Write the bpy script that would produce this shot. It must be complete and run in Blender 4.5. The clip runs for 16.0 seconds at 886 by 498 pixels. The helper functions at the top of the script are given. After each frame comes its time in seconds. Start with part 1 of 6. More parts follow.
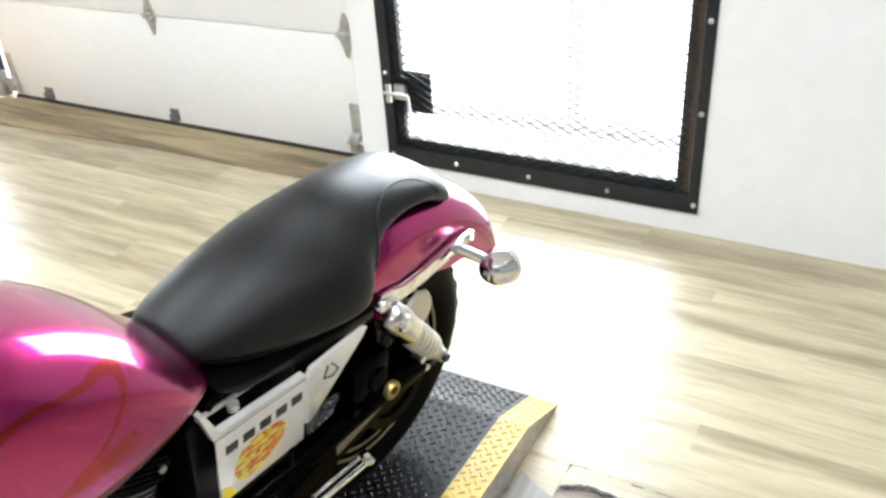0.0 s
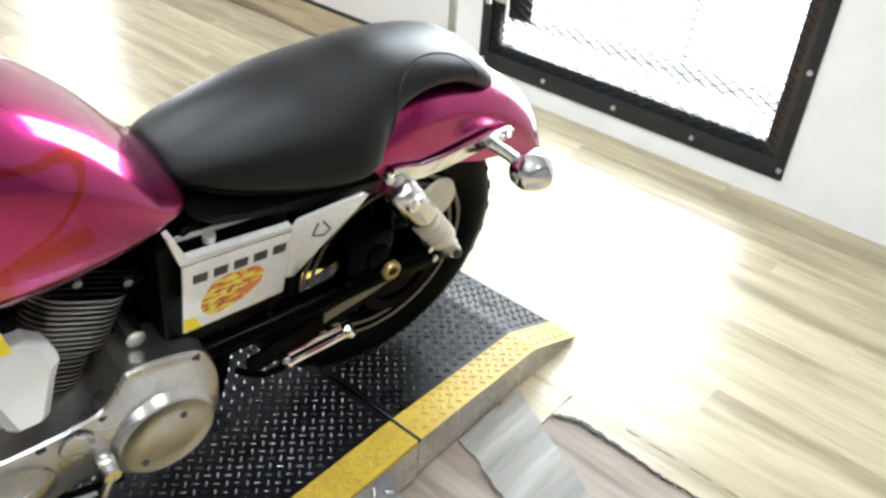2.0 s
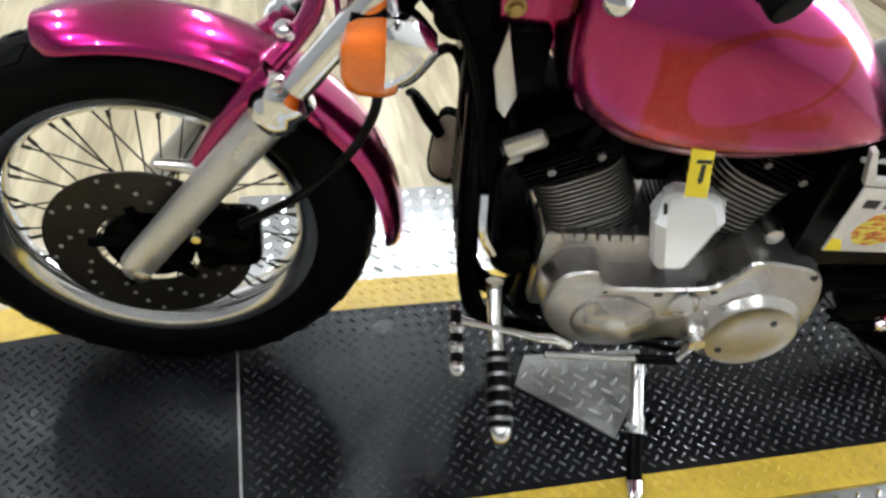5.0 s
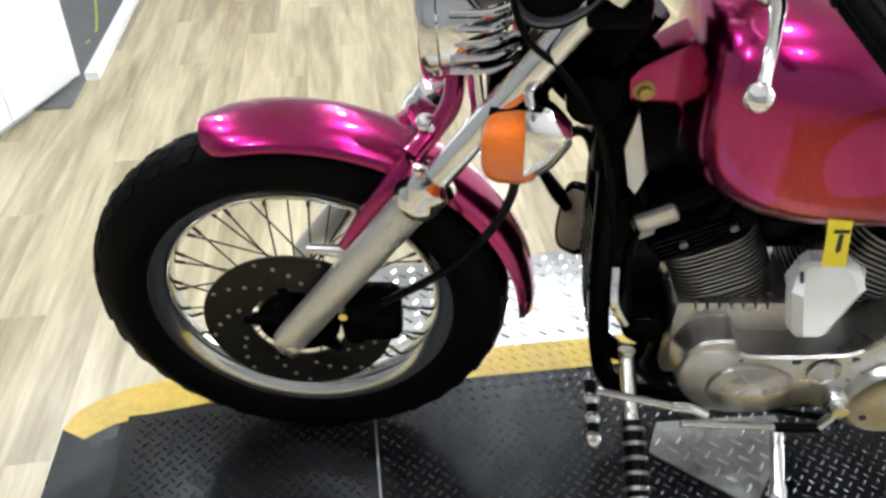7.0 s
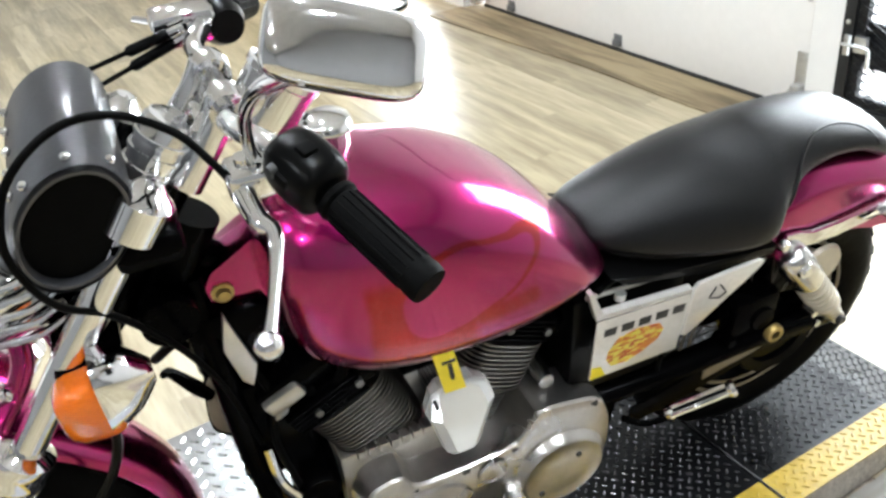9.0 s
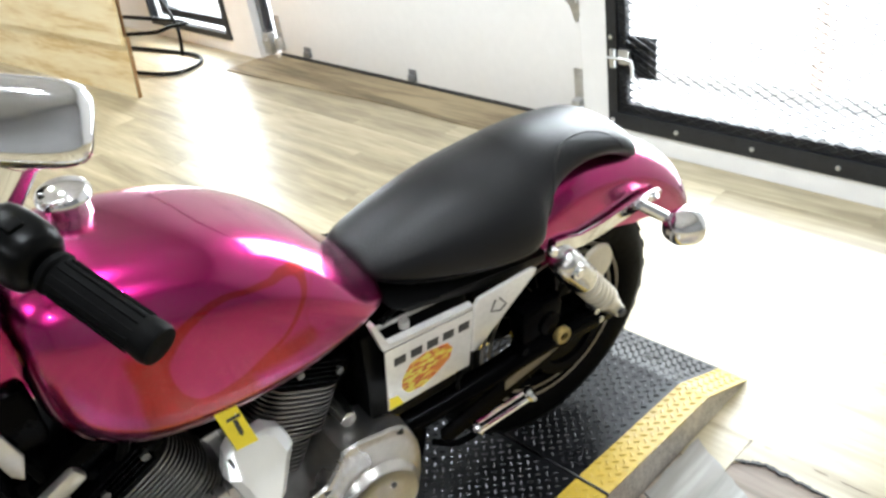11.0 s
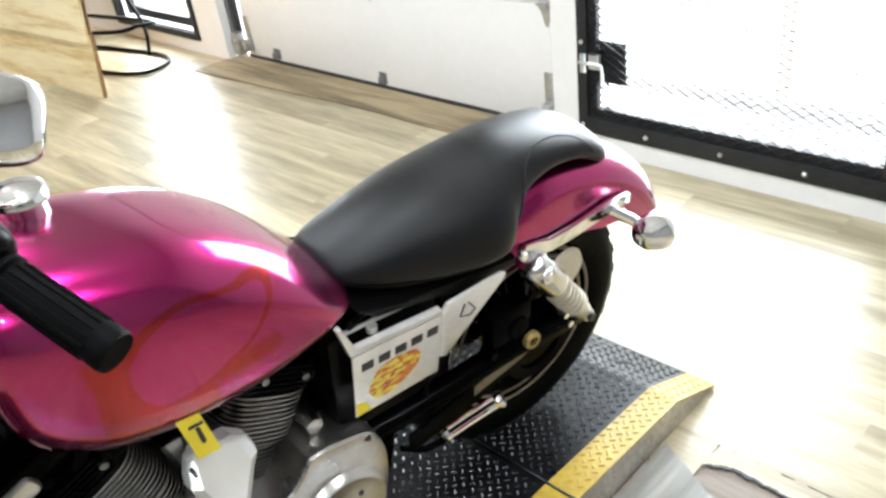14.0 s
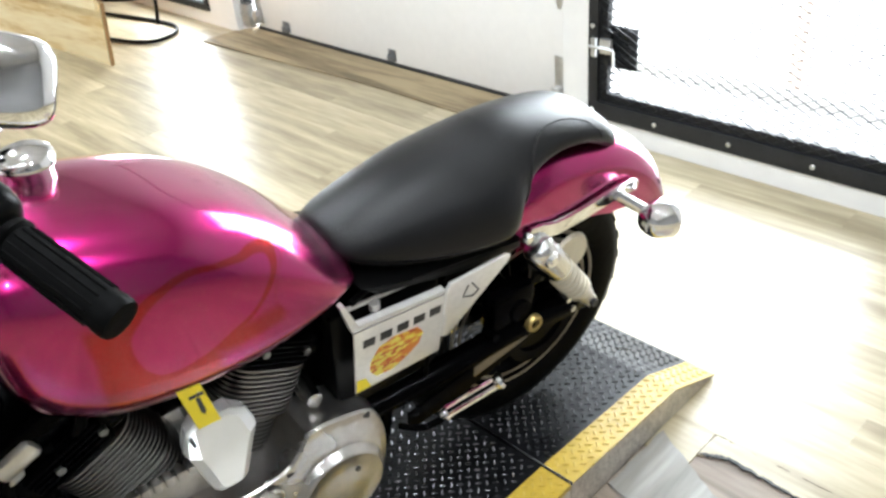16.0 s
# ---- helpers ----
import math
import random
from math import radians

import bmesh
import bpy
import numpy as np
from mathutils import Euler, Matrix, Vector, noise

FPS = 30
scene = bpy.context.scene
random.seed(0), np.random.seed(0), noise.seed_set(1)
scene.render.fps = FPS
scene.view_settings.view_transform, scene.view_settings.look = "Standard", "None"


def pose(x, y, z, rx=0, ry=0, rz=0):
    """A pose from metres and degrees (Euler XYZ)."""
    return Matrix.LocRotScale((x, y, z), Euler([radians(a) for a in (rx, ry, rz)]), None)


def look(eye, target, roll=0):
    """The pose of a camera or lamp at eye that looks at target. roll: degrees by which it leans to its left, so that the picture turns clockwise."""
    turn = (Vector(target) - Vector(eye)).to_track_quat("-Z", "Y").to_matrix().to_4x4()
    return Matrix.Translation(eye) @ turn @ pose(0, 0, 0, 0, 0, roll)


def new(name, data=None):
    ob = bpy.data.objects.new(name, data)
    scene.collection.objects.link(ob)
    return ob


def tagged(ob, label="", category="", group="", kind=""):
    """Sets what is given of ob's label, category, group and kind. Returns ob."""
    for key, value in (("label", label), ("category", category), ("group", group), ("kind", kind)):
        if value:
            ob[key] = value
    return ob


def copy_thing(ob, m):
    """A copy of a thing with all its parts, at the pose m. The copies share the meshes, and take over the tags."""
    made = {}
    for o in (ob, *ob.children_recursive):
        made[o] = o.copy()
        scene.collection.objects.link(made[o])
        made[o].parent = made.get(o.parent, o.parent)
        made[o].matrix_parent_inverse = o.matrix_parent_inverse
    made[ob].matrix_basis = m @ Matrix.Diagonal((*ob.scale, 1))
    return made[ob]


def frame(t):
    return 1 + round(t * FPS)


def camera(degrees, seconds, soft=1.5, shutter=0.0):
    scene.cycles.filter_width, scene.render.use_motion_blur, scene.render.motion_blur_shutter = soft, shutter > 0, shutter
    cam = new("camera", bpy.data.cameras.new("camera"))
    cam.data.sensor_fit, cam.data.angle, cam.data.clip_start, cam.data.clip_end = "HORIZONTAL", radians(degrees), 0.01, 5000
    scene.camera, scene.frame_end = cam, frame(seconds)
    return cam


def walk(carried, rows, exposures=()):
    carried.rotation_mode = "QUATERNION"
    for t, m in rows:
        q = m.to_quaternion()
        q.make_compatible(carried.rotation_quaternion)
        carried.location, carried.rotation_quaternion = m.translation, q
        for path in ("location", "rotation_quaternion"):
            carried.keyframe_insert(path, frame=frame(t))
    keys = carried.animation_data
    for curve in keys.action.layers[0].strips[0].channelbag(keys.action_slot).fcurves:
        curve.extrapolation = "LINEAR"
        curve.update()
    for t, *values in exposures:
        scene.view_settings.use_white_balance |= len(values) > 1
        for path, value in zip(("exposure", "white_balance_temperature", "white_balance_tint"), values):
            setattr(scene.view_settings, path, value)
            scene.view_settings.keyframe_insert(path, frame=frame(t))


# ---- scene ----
cam = camera(56.0, 16.0, 2.8)
PATH = [
    (0, (0.443, 0.321, 1.41), (-0.427, 1.799, 0.382), -4.1),
    (0.5, (0.491, 0.34, 1.415), (-0.505, 1.762, 0.424), -3.2),
    (1, (0.528, 0.425, 1.384), (-0.544, 1.784, 0.381), 0.7),
    (1.5, (0.54, 0.424, 1.336), (-0.522, 1.722, 0.245), 1.7),
    (2, (0.543, 0.41, 1.313), (-0.462, 1.686, 0.146), 3.9),
    (2.5, (0.548, 0.407, 1.28), (-0.436, 1.659, 0.07), 4.4),
    (3, (0.542, 0.37, 1.263), (-0.515, 1.546, 0.039), 4.8),
    (3.5, (0.535, 0.311, 1.244), (-0.606, 1.381, -0.001), 6.6),
    (4, (0.529, 0.232, 1.233), (-0.714, 1.14, -0.044), 7.0),
    (4.5, (0.519, 0.143, 1.23), (-0.859, 0.825, -0.05), 7.0),
    (5, (0.516, 0.073, 1.235), (-0.978, 0.501, -0.025), 5.9),
    (5.2, (0.517, 0.044, 1.242), (-1.008, 0.401, -0.002), 5.6),
    (7.3, (0.529, 0.028, 1.314), (-1.089, 0.217, 0.153), -1.6),
    (7.5, (0.515, 0.055, 1.34), (-1.09, 0.33, 0.179), -2.7),
    (8, (0.485, 0.1, 1.389), (-1.131, 0.52, 0.289), -4.8),
    (8.5, (0.468, 0.169, 1.413), (-1.101, 0.786, 0.338), -7.4),
    (9, (0.496, 0.233, 1.403), (-0.998, 1.03, 0.339), -7.1),
    (9.5, (0.506, 0.278, 1.391), (-0.866, 1.255, 0.313), -7.6),
    (10, (0.532, 0.298, 1.39), (-0.797, 1.34, 0.318), -8.4),
    (12.3, (0.584, 0.315, 1.4), (-0.691, 1.493, 0.405), -8.4),
    (12.5, (0.584, 0.316, 1.399), (-0.687, 1.494, 0.402), -8.2),
    (13, (0.582, 0.314, 1.394), (-0.683, 1.501, 0.399), -7.9),
    (13.5, (0.576, 0.316, 1.39), (-0.692, 1.495, 0.388), -7.6),
    (14, (0.563, 0.321, 1.386), (-0.692, 1.491, 0.359), -7.5),
    (14.5, (0.56, 0.322, 1.381), (-0.684, 1.476, 0.323), -6.8),
    (15, (0.56, 0.322, 1.378), (-0.673, 1.48, 0.31), -6.0),
    (15.5, (0.558, 0.322, 1.379), (-0.679, 1.474, 0.309), -5.8),
    (16, (0.557, 0.319, 1.383), (-0.687, 1.466, 0.317), -5.6),
]
walk(cam, [(t, look(eye, target, roll)) for t, eye, target, roll in PATH])

# ---------------------------------------------------------------- light
world = bpy.data.worlds.new("world")
scene.world = world
world.use_nodes = True
wn = world.node_tree.nodes
sky = wn.new("ShaderNodeTexSky")
sky.sky_type, sky.sun_disc = "NISHITA", False
sky.sun_elevation, sky.sun_rotation = radians(50), radians(150)
wn["Background"].inputs[1].default_value = 0.12
world.node_tree.links.new(sky.outputs[0], wn["Background"].inputs[0])

sun = new("sun", bpy.data.lights.new("sun", "SUN"))
sun.data.energy, sun.data.angle, sun.data.color = 3.0, radians(0.6), (1.0, 0.96, 0.9)
sun.matrix_world = look((3, -6, 10), (0, 4, 0))
scene.view_settings.exposure = 0.5


def area(name, m, w, h, power, color=(1, 1, 1)):
    li = bpy.data.lights.new(name, "AREA")
    li.shape, li.size, li.size_y, li.energy, li.color = "RECTANGLE", w, h, power, color
    ob = new(name, li)
    ob.matrix_world = m
    return ob


# daylight that enters by the gate and by the low window
area("gate_daylight", pose(-0.61, 2.735, 1.17, -90, 0, 0), 1.08, 2.05, 20, (0.82, 0.92, 1))
area("window_daylight", pose(-4.35, 2.735, 0.76, -90, 0, 0), 0.92, 1.3, 22, (0.86, 0.94, 1))
# ceiling lamps, two rows
for lx in (-5.2, -3.4, -1.6, 0.2, 2.0):
    for ly in (-1.9, 0.9):
        lamp = area("ceiling_lamp", pose(lx, ly, 3.17), 0.12, 0.12, 31, (0.86, 0.93, 1.0))
        lamp.data.shape = "DISK"

# ---------------------------------------------------------------- materials


def mat(name, color, rough=0.5, metal=0.0, var=0.12, scale=8.0, bump=0.0, bscale=60.0, coat=0.0, spec=0.5, stretch=(1, 1, 1), rvar=0.1):
    """A surface with two scales of colour and gloss variation and a fine relief."""
    m = bpy.data.materials.new(name)
    m.use_nodes = True
    n, l = m.node_tree.nodes, m.node_tree.links
    b = n["Principled BSDF"]
    b.inputs["Metallic"].default_value = metal
    b.inputs["Coat Weight"].default_value = coat
    b.inputs["Coat Roughness"].default_value = 0.04
    b.inputs["Specular IOR Level"].default_value = spec
    tc, mp = n.new("ShaderNodeTexCoord"), n.new("ShaderNodeMapping")
    mp.inputs["Scale"].default_value = stretch
    l.new(tc.outputs["Object"], mp.inputs[0])
    n1, n2 = n.new("ShaderNodeTexNoise"), n.new("ShaderNodeTexNoise")
    n1.inputs["Scale"].default_value, n2.inputs["Scale"].default_value = scale, scale * 9
    n1.inputs["Detail"].default_value = n2.inputs["Detail"].default_value = 4
    for t in (n1, n2):
        l.new(mp.outputs[0], t.inputs["Vector"])
    mix = n.new("ShaderNodeMath")
    mix.operation = "ADD"
    l.new(n1.outputs["Fac"], mix.inputs[0]), l.new(n2.outputs["Fac"], mix.inputs[1])
    ramp = n.new("ShaderNodeValToRGB")
    lo, hi = [max(0, c * (1 - var)) for c in color[:3]], [min(1, c * (1 + var)) for c in color[:3]]
    ramp.color_ramp.elements[0].position, ramp.color_ramp.elements[1].position = 0.3, 0.7
    ramp.color_ramp.elements[0].color, ramp.color_ramp.elements[1].color = (*lo, 1), (*hi, 1)
    half = n.new("ShaderNodeMath")
    half.operation = "MULTIPLY"
    half.inputs[1].default_value = 0.5
    l.new(mix.outputs[0], half.inputs[0]), l.new(half.outputs[0], ramp.inputs[0])
    l.new(ramp.outputs[0], b.inputs["Base Color"])
    rr = n.new("ShaderNodeMapRange")
    rr.inputs[1].default_value, rr.inputs[2].default_value = 0.3, 0.7
    rr.inputs[3].default_value, rr.inputs[4].default_value = max(0.01, rough * (1 - rvar)), min(1, rough * (1 + rvar))
    l.new(n1.outputs["Fac"], rr.inputs[0]), l.new(rr.outputs[0], b.inputs["Roughness"])
    if bump:
        n3, bp = n.new("ShaderNodeTexNoise"), n.new("ShaderNodeBump")
        n3.inputs["Scale"].default_value, n3.inputs["Detail"].default_value = bscale, 5
        bp.inputs["Strength"].default_value, bp.inputs["Distance"].default_value = bump, 0.01
        l.new(mp.outputs[0], n3.inputs["Vector"]), l.new(n3.outputs["Fac"], bp.inputs["Height"]), l.new(bp.outputs[0], b.inputs["Normal"])
    return m


M = {
    "white_wall": mat("white_wall", (0.79, 0.785, 0.775), 0.6, var=0.04, scale=2, bump=0.05, bscale=120),
    "door_white": mat("door_white", (0.80, 0.785, 0.76), 0.4, var=0.03, scale=3, bump=0.06, bscale=200),
    "deck_black": mat("deck_black", (0.0042, 0.0044, 0.0052), 0.36, var=0.4, scale=9, bump=0.15, spec=0.18, rvar=0.3),
    "lug_worn": mat("lug_worn", (0.05, 0.05, 0.054), 0.26, 0.75, var=0.5, scale=9, rvar=0.3),
    "ramp_side": mat("ramp_side", (0.50, 0.465, 0.41), 0.42, 0.6, var=0.5, scale=22, bump=0.35, bscale=60),
    "deck_yellow": mat("deck_yellow", (0.45, 0.305, 0.032), 0.4, var=0.22, scale=10, bump=0.1),
    "aluminium": mat("aluminium", (0.43, 0.43, 0.43), 0.36, 0.9, var=0.2, scale=9, rvar=0.25),
    "lug_bright": mat("lug_bright", (0.72, 0.72, 0.71), 0.2, 0.95, var=0.15, scale=15),
    "plate_dull": mat("plate_dull", (0.30, 0.295, 0.28), 0.5, 0.6, var=0.3, scale=10, bump=0.1),
    "chrome": mat("chrome", (0.86, 0.86, 0.87), 0.07, 1.0, var=0.04, scale=20),
    "leather": mat("leather", (0.0036, 0.0036, 0.0042), 0.38, var=0.3, scale=10, bump=0.12, bscale=350, spec=0.3),
    "rubber": mat("rubber", (0.0018, 0.0018, 0.0018), 0.5, var=0.3, scale=20, bump=0.1, spec=0.045),
    "black_metal": mat("black_metal", (0.001, 0.001, 0.0012), 0.2, var=0.3, scale=14, spec=0.025),
    "orange": mat("orange", (0.95, 0.17, 0.004), 0.07, var=0.2, scale=16, stretch=(1, 1, 3), coat=1.0),
    "engine": mat("engine", (0.50, 0.48, 0.455), 0.31, 0.97, var=0.16, scale=6, rvar=0.25, bump=0.03, bscale=90),
}


# ---------------------------------------------------------------- mesh tools


def part(name, bm, material, parent=None, label="", smooth=True, m=None, sharp=40):
    me = bpy.data.meshes.new(name)
    bmesh.ops.recalc_face_normals(bm, faces=bm.faces)
    if smooth:
        for f in bm.faces:
            f.smooth = True
        for e in bm.edges:
            if len(e.link_faces) == 2 and e.calc_face_angle(0) > radians(sharp):
                e.smooth = False
    bm.to_mesh(me)
    bm.free()
    for k in material if isinstance(material, (list, tuple)) else [material]:
        me.materials.append(M[k])
    ob = new(name, me)
    if parent is not None:
        ob.parent = parent
    if m is not None:
        ob.matrix_basis = m
    if label:
        tagged(ob, label)
    return ob


def box(bm, x0, x1, y0, y1, z0, z1, bev=0.0, seg=2):
    r = bmesh.ops.create_cube(bm, size=1, matrix=Matrix.LocRotScale(((x0 + x1) / 2, (y0 + y1) / 2, (z0 + z1) / 2), None, (x1 - x0, y1 - y0, z1 - z0)))
    if bev:
        es = list({e for v in r["verts"] for e in v.link_edges})
        bmesh.ops.bevel(bm, geom=es, offset=bev, segments=seg, affect="EDGES", profile=0.5)
    return bm


def nb():
    return bmesh.new()


def smooth_path(pts, n=6):
    """Points of a Catmull-Rom line through pts."""
    p = [Vector(q) for q in pts]
    if len(p) < 3:
        return p
    p = [2 * p[0] - p[1]] + p + [2 * p[-1] - p[-2]]
    out = []
    for i in range(1, len(p) - 2):
        for k in range(n):
            t = k / n
            a, b, c, d = p[i - 1 : i + 3]
            out.append(0.5 * (2 * b + (c - a) * t + (2 * a - 5 * b + 4 * c - d) * t * t + (3 * b - a - 3 * c + d) * t * t * t))
    return out + [p[-2]]


def tube(bm, pts, r, seg=10, caps=True, smooth=0):
    """A round bar along pts; r is one radius or one for each point."""
    path = smooth_path(pts, smooth) if smooth else [Vector(q) for q in pts]
    if not hasattr(r, "__len__"):
        rr = [r] * len(path)
    else:
        rr = [r[0] + 0 * k for k in range(len(path))]
        for k in range(len(path)):
            u = k / (len(path) - 1) * (len(r) - 1)
            a = min(int(u), len(r) - 2)
            rr[k] = r[a] + (r[a + 1] - r[a]) * (u - a)
    up, rings = None, []
    for k, c in enumerate(path):
        d = (path[min(k + 1, len(path) - 1)] - path[max(k - 1, 0)]).normalized()
        if up is None:
            up = d.orthogonal().normalized()
        up = (up - d * up.dot(d)).normalized()
        side = d.cross(up)
        rings.append([bm.verts.new(c + rr[k] * (math.cos(a) * up + math.sin(a) * side)) for a in (2 * math.pi * j / seg for j in range(seg))])
    skin(bm, rings, True, caps)
    return bm


def skin(bm, rings, closed=True, caps=True):
    for a, b in zip(rings, rings[1:]):
        n = len(a)
        for j in range(n if closed else n - 1):
            bm.faces.new((a[j], a[(j + 1) % n], b[(j + 1) % n], b[j]))
    if caps and closed:
        bm.faces.new(rings[0][::-1])
        bm.faces.new(rings[-1])
    return bm


def lathe(bm, profile, axis, origin, seg=32, start=0.0, sweep=360.0):
    """Turns (radius, height) pairs round an axis ('x', 'y', 'z' or a vector) through origin."""
    ax = {"x": Vector((1, 0, 0)), "y": Vector((0, 1, 0)), "z": Vector((0, 0, 1))}.get(axis) if isinstance(axis, str) else Vector(axis).normalized()
    u = Vector((0, 0, 1)) if abs(ax.z) < 0.9 else Vector((0, 1, 0))
    u = (u - ax * u.dot(ax)).normalized()
    v = ax.cross(u)
    full = sweep >= 359.9
    n = seg if full else seg + 1
    rings = []
    for k in range(n):
        a = radians(start + sweep * k / seg)
        d = math.cos(a) * u + math.sin(a) * v
        rings.append([bm.verts.new(Vector(origin) + ax * h + d * max(r, 1e-5)) for r, h in profile])
    if full:
        rings.append(rings[0])
    for a, b in zip(rings, rings[1:]):
        for j in range(len(profile) - 1):
            bm.faces.new((a[j], a[j + 1], b[j + 1], b[j]))
    bmesh.ops.remove_doubles(bm, verts=bm.verts, dist=2e-5)
    return bm


def loft(bm, sections, seg=24, caps=True, power=2.0):
    """Rings along y. Each section: y, centre x, half width, bottom z, top z, height of the widest place (0 to 1), power."""
    rings = []
    for y, cx, hw, z0, z1, w, pw in sections:
        zc, ring = z0 + (z1 - z0) * w, []
        for k in range(seg):
            a = 2 * math.pi * k / seg
            c, s = math.cos(a), math.sin(a)
            x = math.copysign(abs(c) ** (2 / pw), c) * hw
            z = math.copysign(abs(s) ** (2 / pw), s) * ((z1 - zc) if s > 0 else (zc - z0))
            ring.append(bm.verts.new((cx + x, y, zc + z)))
        rings.append(ring)
    return skin(bm, rings, True, caps)


def refine(rows, n=4):
    """More sections between the given ones, along a smooth line."""
    out = []
    cols = list(zip(*rows))
    def cr(c, i, t):
        a, b, d, e = c[max(i - 1, 0)], c[i], c[i + 1], c[min(i + 2, len(c) - 1)]
        return 0.5 * (2 * b + (d - a) * t + (2 * a - 5 * b + 4 * d - e) * t * t + (3 * b - a - 3 * d + e) * t ** 3)
    for i in range(len(rows) - 1):
        for k in range(n):
            out.append(tuple(cr(c, i, k / n) for c in cols))
    return out + [rows[-1]]


def prism(bm, outline, axis, a, b, bev=0.0):
    """A flat outline (pairs) pushed from a to b along axis. Pairs are (y, z) for x, (x, z) for y, (x, y) for z."""
    def at(p, h):
        return {"x": (h, p[0], p[1]), "y": (p[0], h, p[1]), "z": (p[0], p[1], h)}[axis]
    lo, hi = [bm.verts.new(at(p, a)) for p in outline], [bm.verts.new(at(p, b)) for p in outline]
    skin(bm, [lo, hi])
    if bev:
        es = list({e for v in hi for e in v.link_edges if all(q in hi for q in e.verts)} | {e for v in lo for e in v.link_edges if all(q in lo for q in e.verts)})
        bmesh.ops.bevel(bm, geom=es, offset=bev, segments=2, affect="EDGES", profile=0.5)
    return bm


def thing(name, label, category, m=None, group="", kind=""):
    ob = new(name)
    ob.empty_display_size = 0.1
    if m is not None:
        ob.matrix_world = m
    return tagged(ob, label, category, group, kind)


def wall(name, bm, material, label, category, m=None):
    return tagged(part(name, bm, material, None, label, smooth=False, m=m), label, category, kind="structure")


WALL = 2.75   # the wall's face with the gate
DECK = 0.105  # top of the lift


def strip_mat(name, dark, light, grain, rough, along=0, random_shift=True, contrast=1.0, spec=0.5):
    """Wood or printed wood: streaks along one axis, with a tone of its own for each piece."""
    m = bpy.data.materials.new(name)
    m.use_nodes = True
    n, l = m.node_tree.nodes, m.node_tree.links
    b = n["Principled BSDF"]
    geo, info = n.new("ShaderNodeNewGeometry"), n.new("ShaderNodeObjectInfo")
    add, mp = n.new("ShaderNodeVectorMath"), n.new("ShaderNodeMapping")
    add.operation = "ADD"
    sc = n.new("ShaderNodeVectorMath")
    sc.operation = "SCALE"
    sc.inputs["Scale"].default_value = 17.0 if random_shift else 0.0
    l.new(info.outputs["Random"], sc.inputs[0])
    l.new(geo.outputs["Position"], add.inputs[0]), l.new(sc.outputs[0], add.inputs[1])
    l.new(add.outputs[0], mp.inputs[0])
    s = [9.0, 9.0, 9.0]
    s[along] = 0.9
    mp.inputs["Scale"].default_value = s
    big, fine, blot = (n.new("ShaderNodeTexNoise") for _ in range(3))
    big.inputs["Scale"].default_value, big.inputs["Detail"].default_value, big.inputs["Distortion"].default_value = 1.2, 4, 0.6
    fine.inputs["Scale"].default_value, fine.inputs["Detail"].default_value = 7.0, 6
    blot.inputs["Scale"].default_value, blot.inputs["Detail"].default_value = 1.3, 2
    l.new(mp.outputs[0], big.inputs["Vector"]), l.new(mp.outputs[0], fine.inputs["Vector"]), l.new(geo.outputs["Position"], blot.inputs["Vector"])
    f1 = n.new("ShaderNodeMath")
    f1.operation, f1.inputs[1].default_value = "MULTIPLY_ADD", 0.45
    l.new(fine.outputs["Fac"], f1.inputs[0]), l.new(big.outputs["Fac"], f1.inputs[2])
    f2 = n.new("ShaderNodeMath")
    f2.operation, f2.inputs[1].default_value = "MULTIPLY_ADD", 0.15
    l.new(info.outputs["Random"], f2.inputs[0]), l.new(f1.outputs[0], f2.inputs[2])
    ramp = n.new("ShaderNodeValToRGB")
    e = ramp.color_ramp.elements
    w = 0.22 / contrast
    e[0].position, e[1].position = 0.83 - w, 0.83 + w
    e[0].color, e[1].color = (*dark, 1), (*light, 1)
    k = e.new(0.83)
    k.color = (*grain, 1)
    l.new(f2.outputs[0], ramp.inputs[0])
    l.new(ramp.outputs[0], b.inputs["Base Color"])
    rr = n.new("ShaderNodeMapRange")
    rr.inputs[1].default_value, rr.inputs[2].default_value, rr.inputs[3].default_value, rr.inputs[4].default_value = 0.1, 0.9, rough * 0.75, rough * 1.3
    l.new(blot.outputs["Fac"], rr.inputs[0]), l.new(rr.outputs[0], b.inputs["Roughness"])
    b.inputs["Specular IOR Level"].default_value = spec
    bp = n.new("ShaderNodeBump")
    bp.inputs["Strength"].default_value, bp.inputs["Distance"].default_value = 0.12, 0.002
    l.new(f1.outputs[0], bp.inputs["Height"]), l.new(bp.outputs[0], b.inputs["Normal"])
    return m


def glow(name, color, strength):
    m = bpy.data.materials.new(name)
    m.use_nodes = True
    b = m.node_tree.nodes["Principled BSDF"]
    b.inputs["Base Color"].default_value = (*color, 1)
    b.inputs["Emission Color"].default_value, b.inputs["Emission Strength"].default_value = (*color, 1), strength
    return m


M["plank"] = strip_mat("plank", (0.24, 0.194, 0.118), (0.50, 0.43, 0.292), (0.39, 0.328, 0.208), 0.36, spec=0.7)
M["old_vinyl"] = strip_mat("old_vinyl", (0.15, 0.138, 0.12), (0.36, 0.34, 0.31), (0.255, 0.24, 0.215), 0.5, along=1, contrast=0.65)
M["subfloor"] = strip_mat("subfloor", (0.17, 0.13, 0.10), (0.38, 0.31, 0.25), (0.28, 0.225, 0.18), 0.55)
M["ply_dark"] = strip_mat("ply_dark", (0.11, 0.08, 0.042), (0.34, 0.265, 0.155), (0.215, 0.16, 0.09), 0.6, random_shift=False, contrast=1.2)
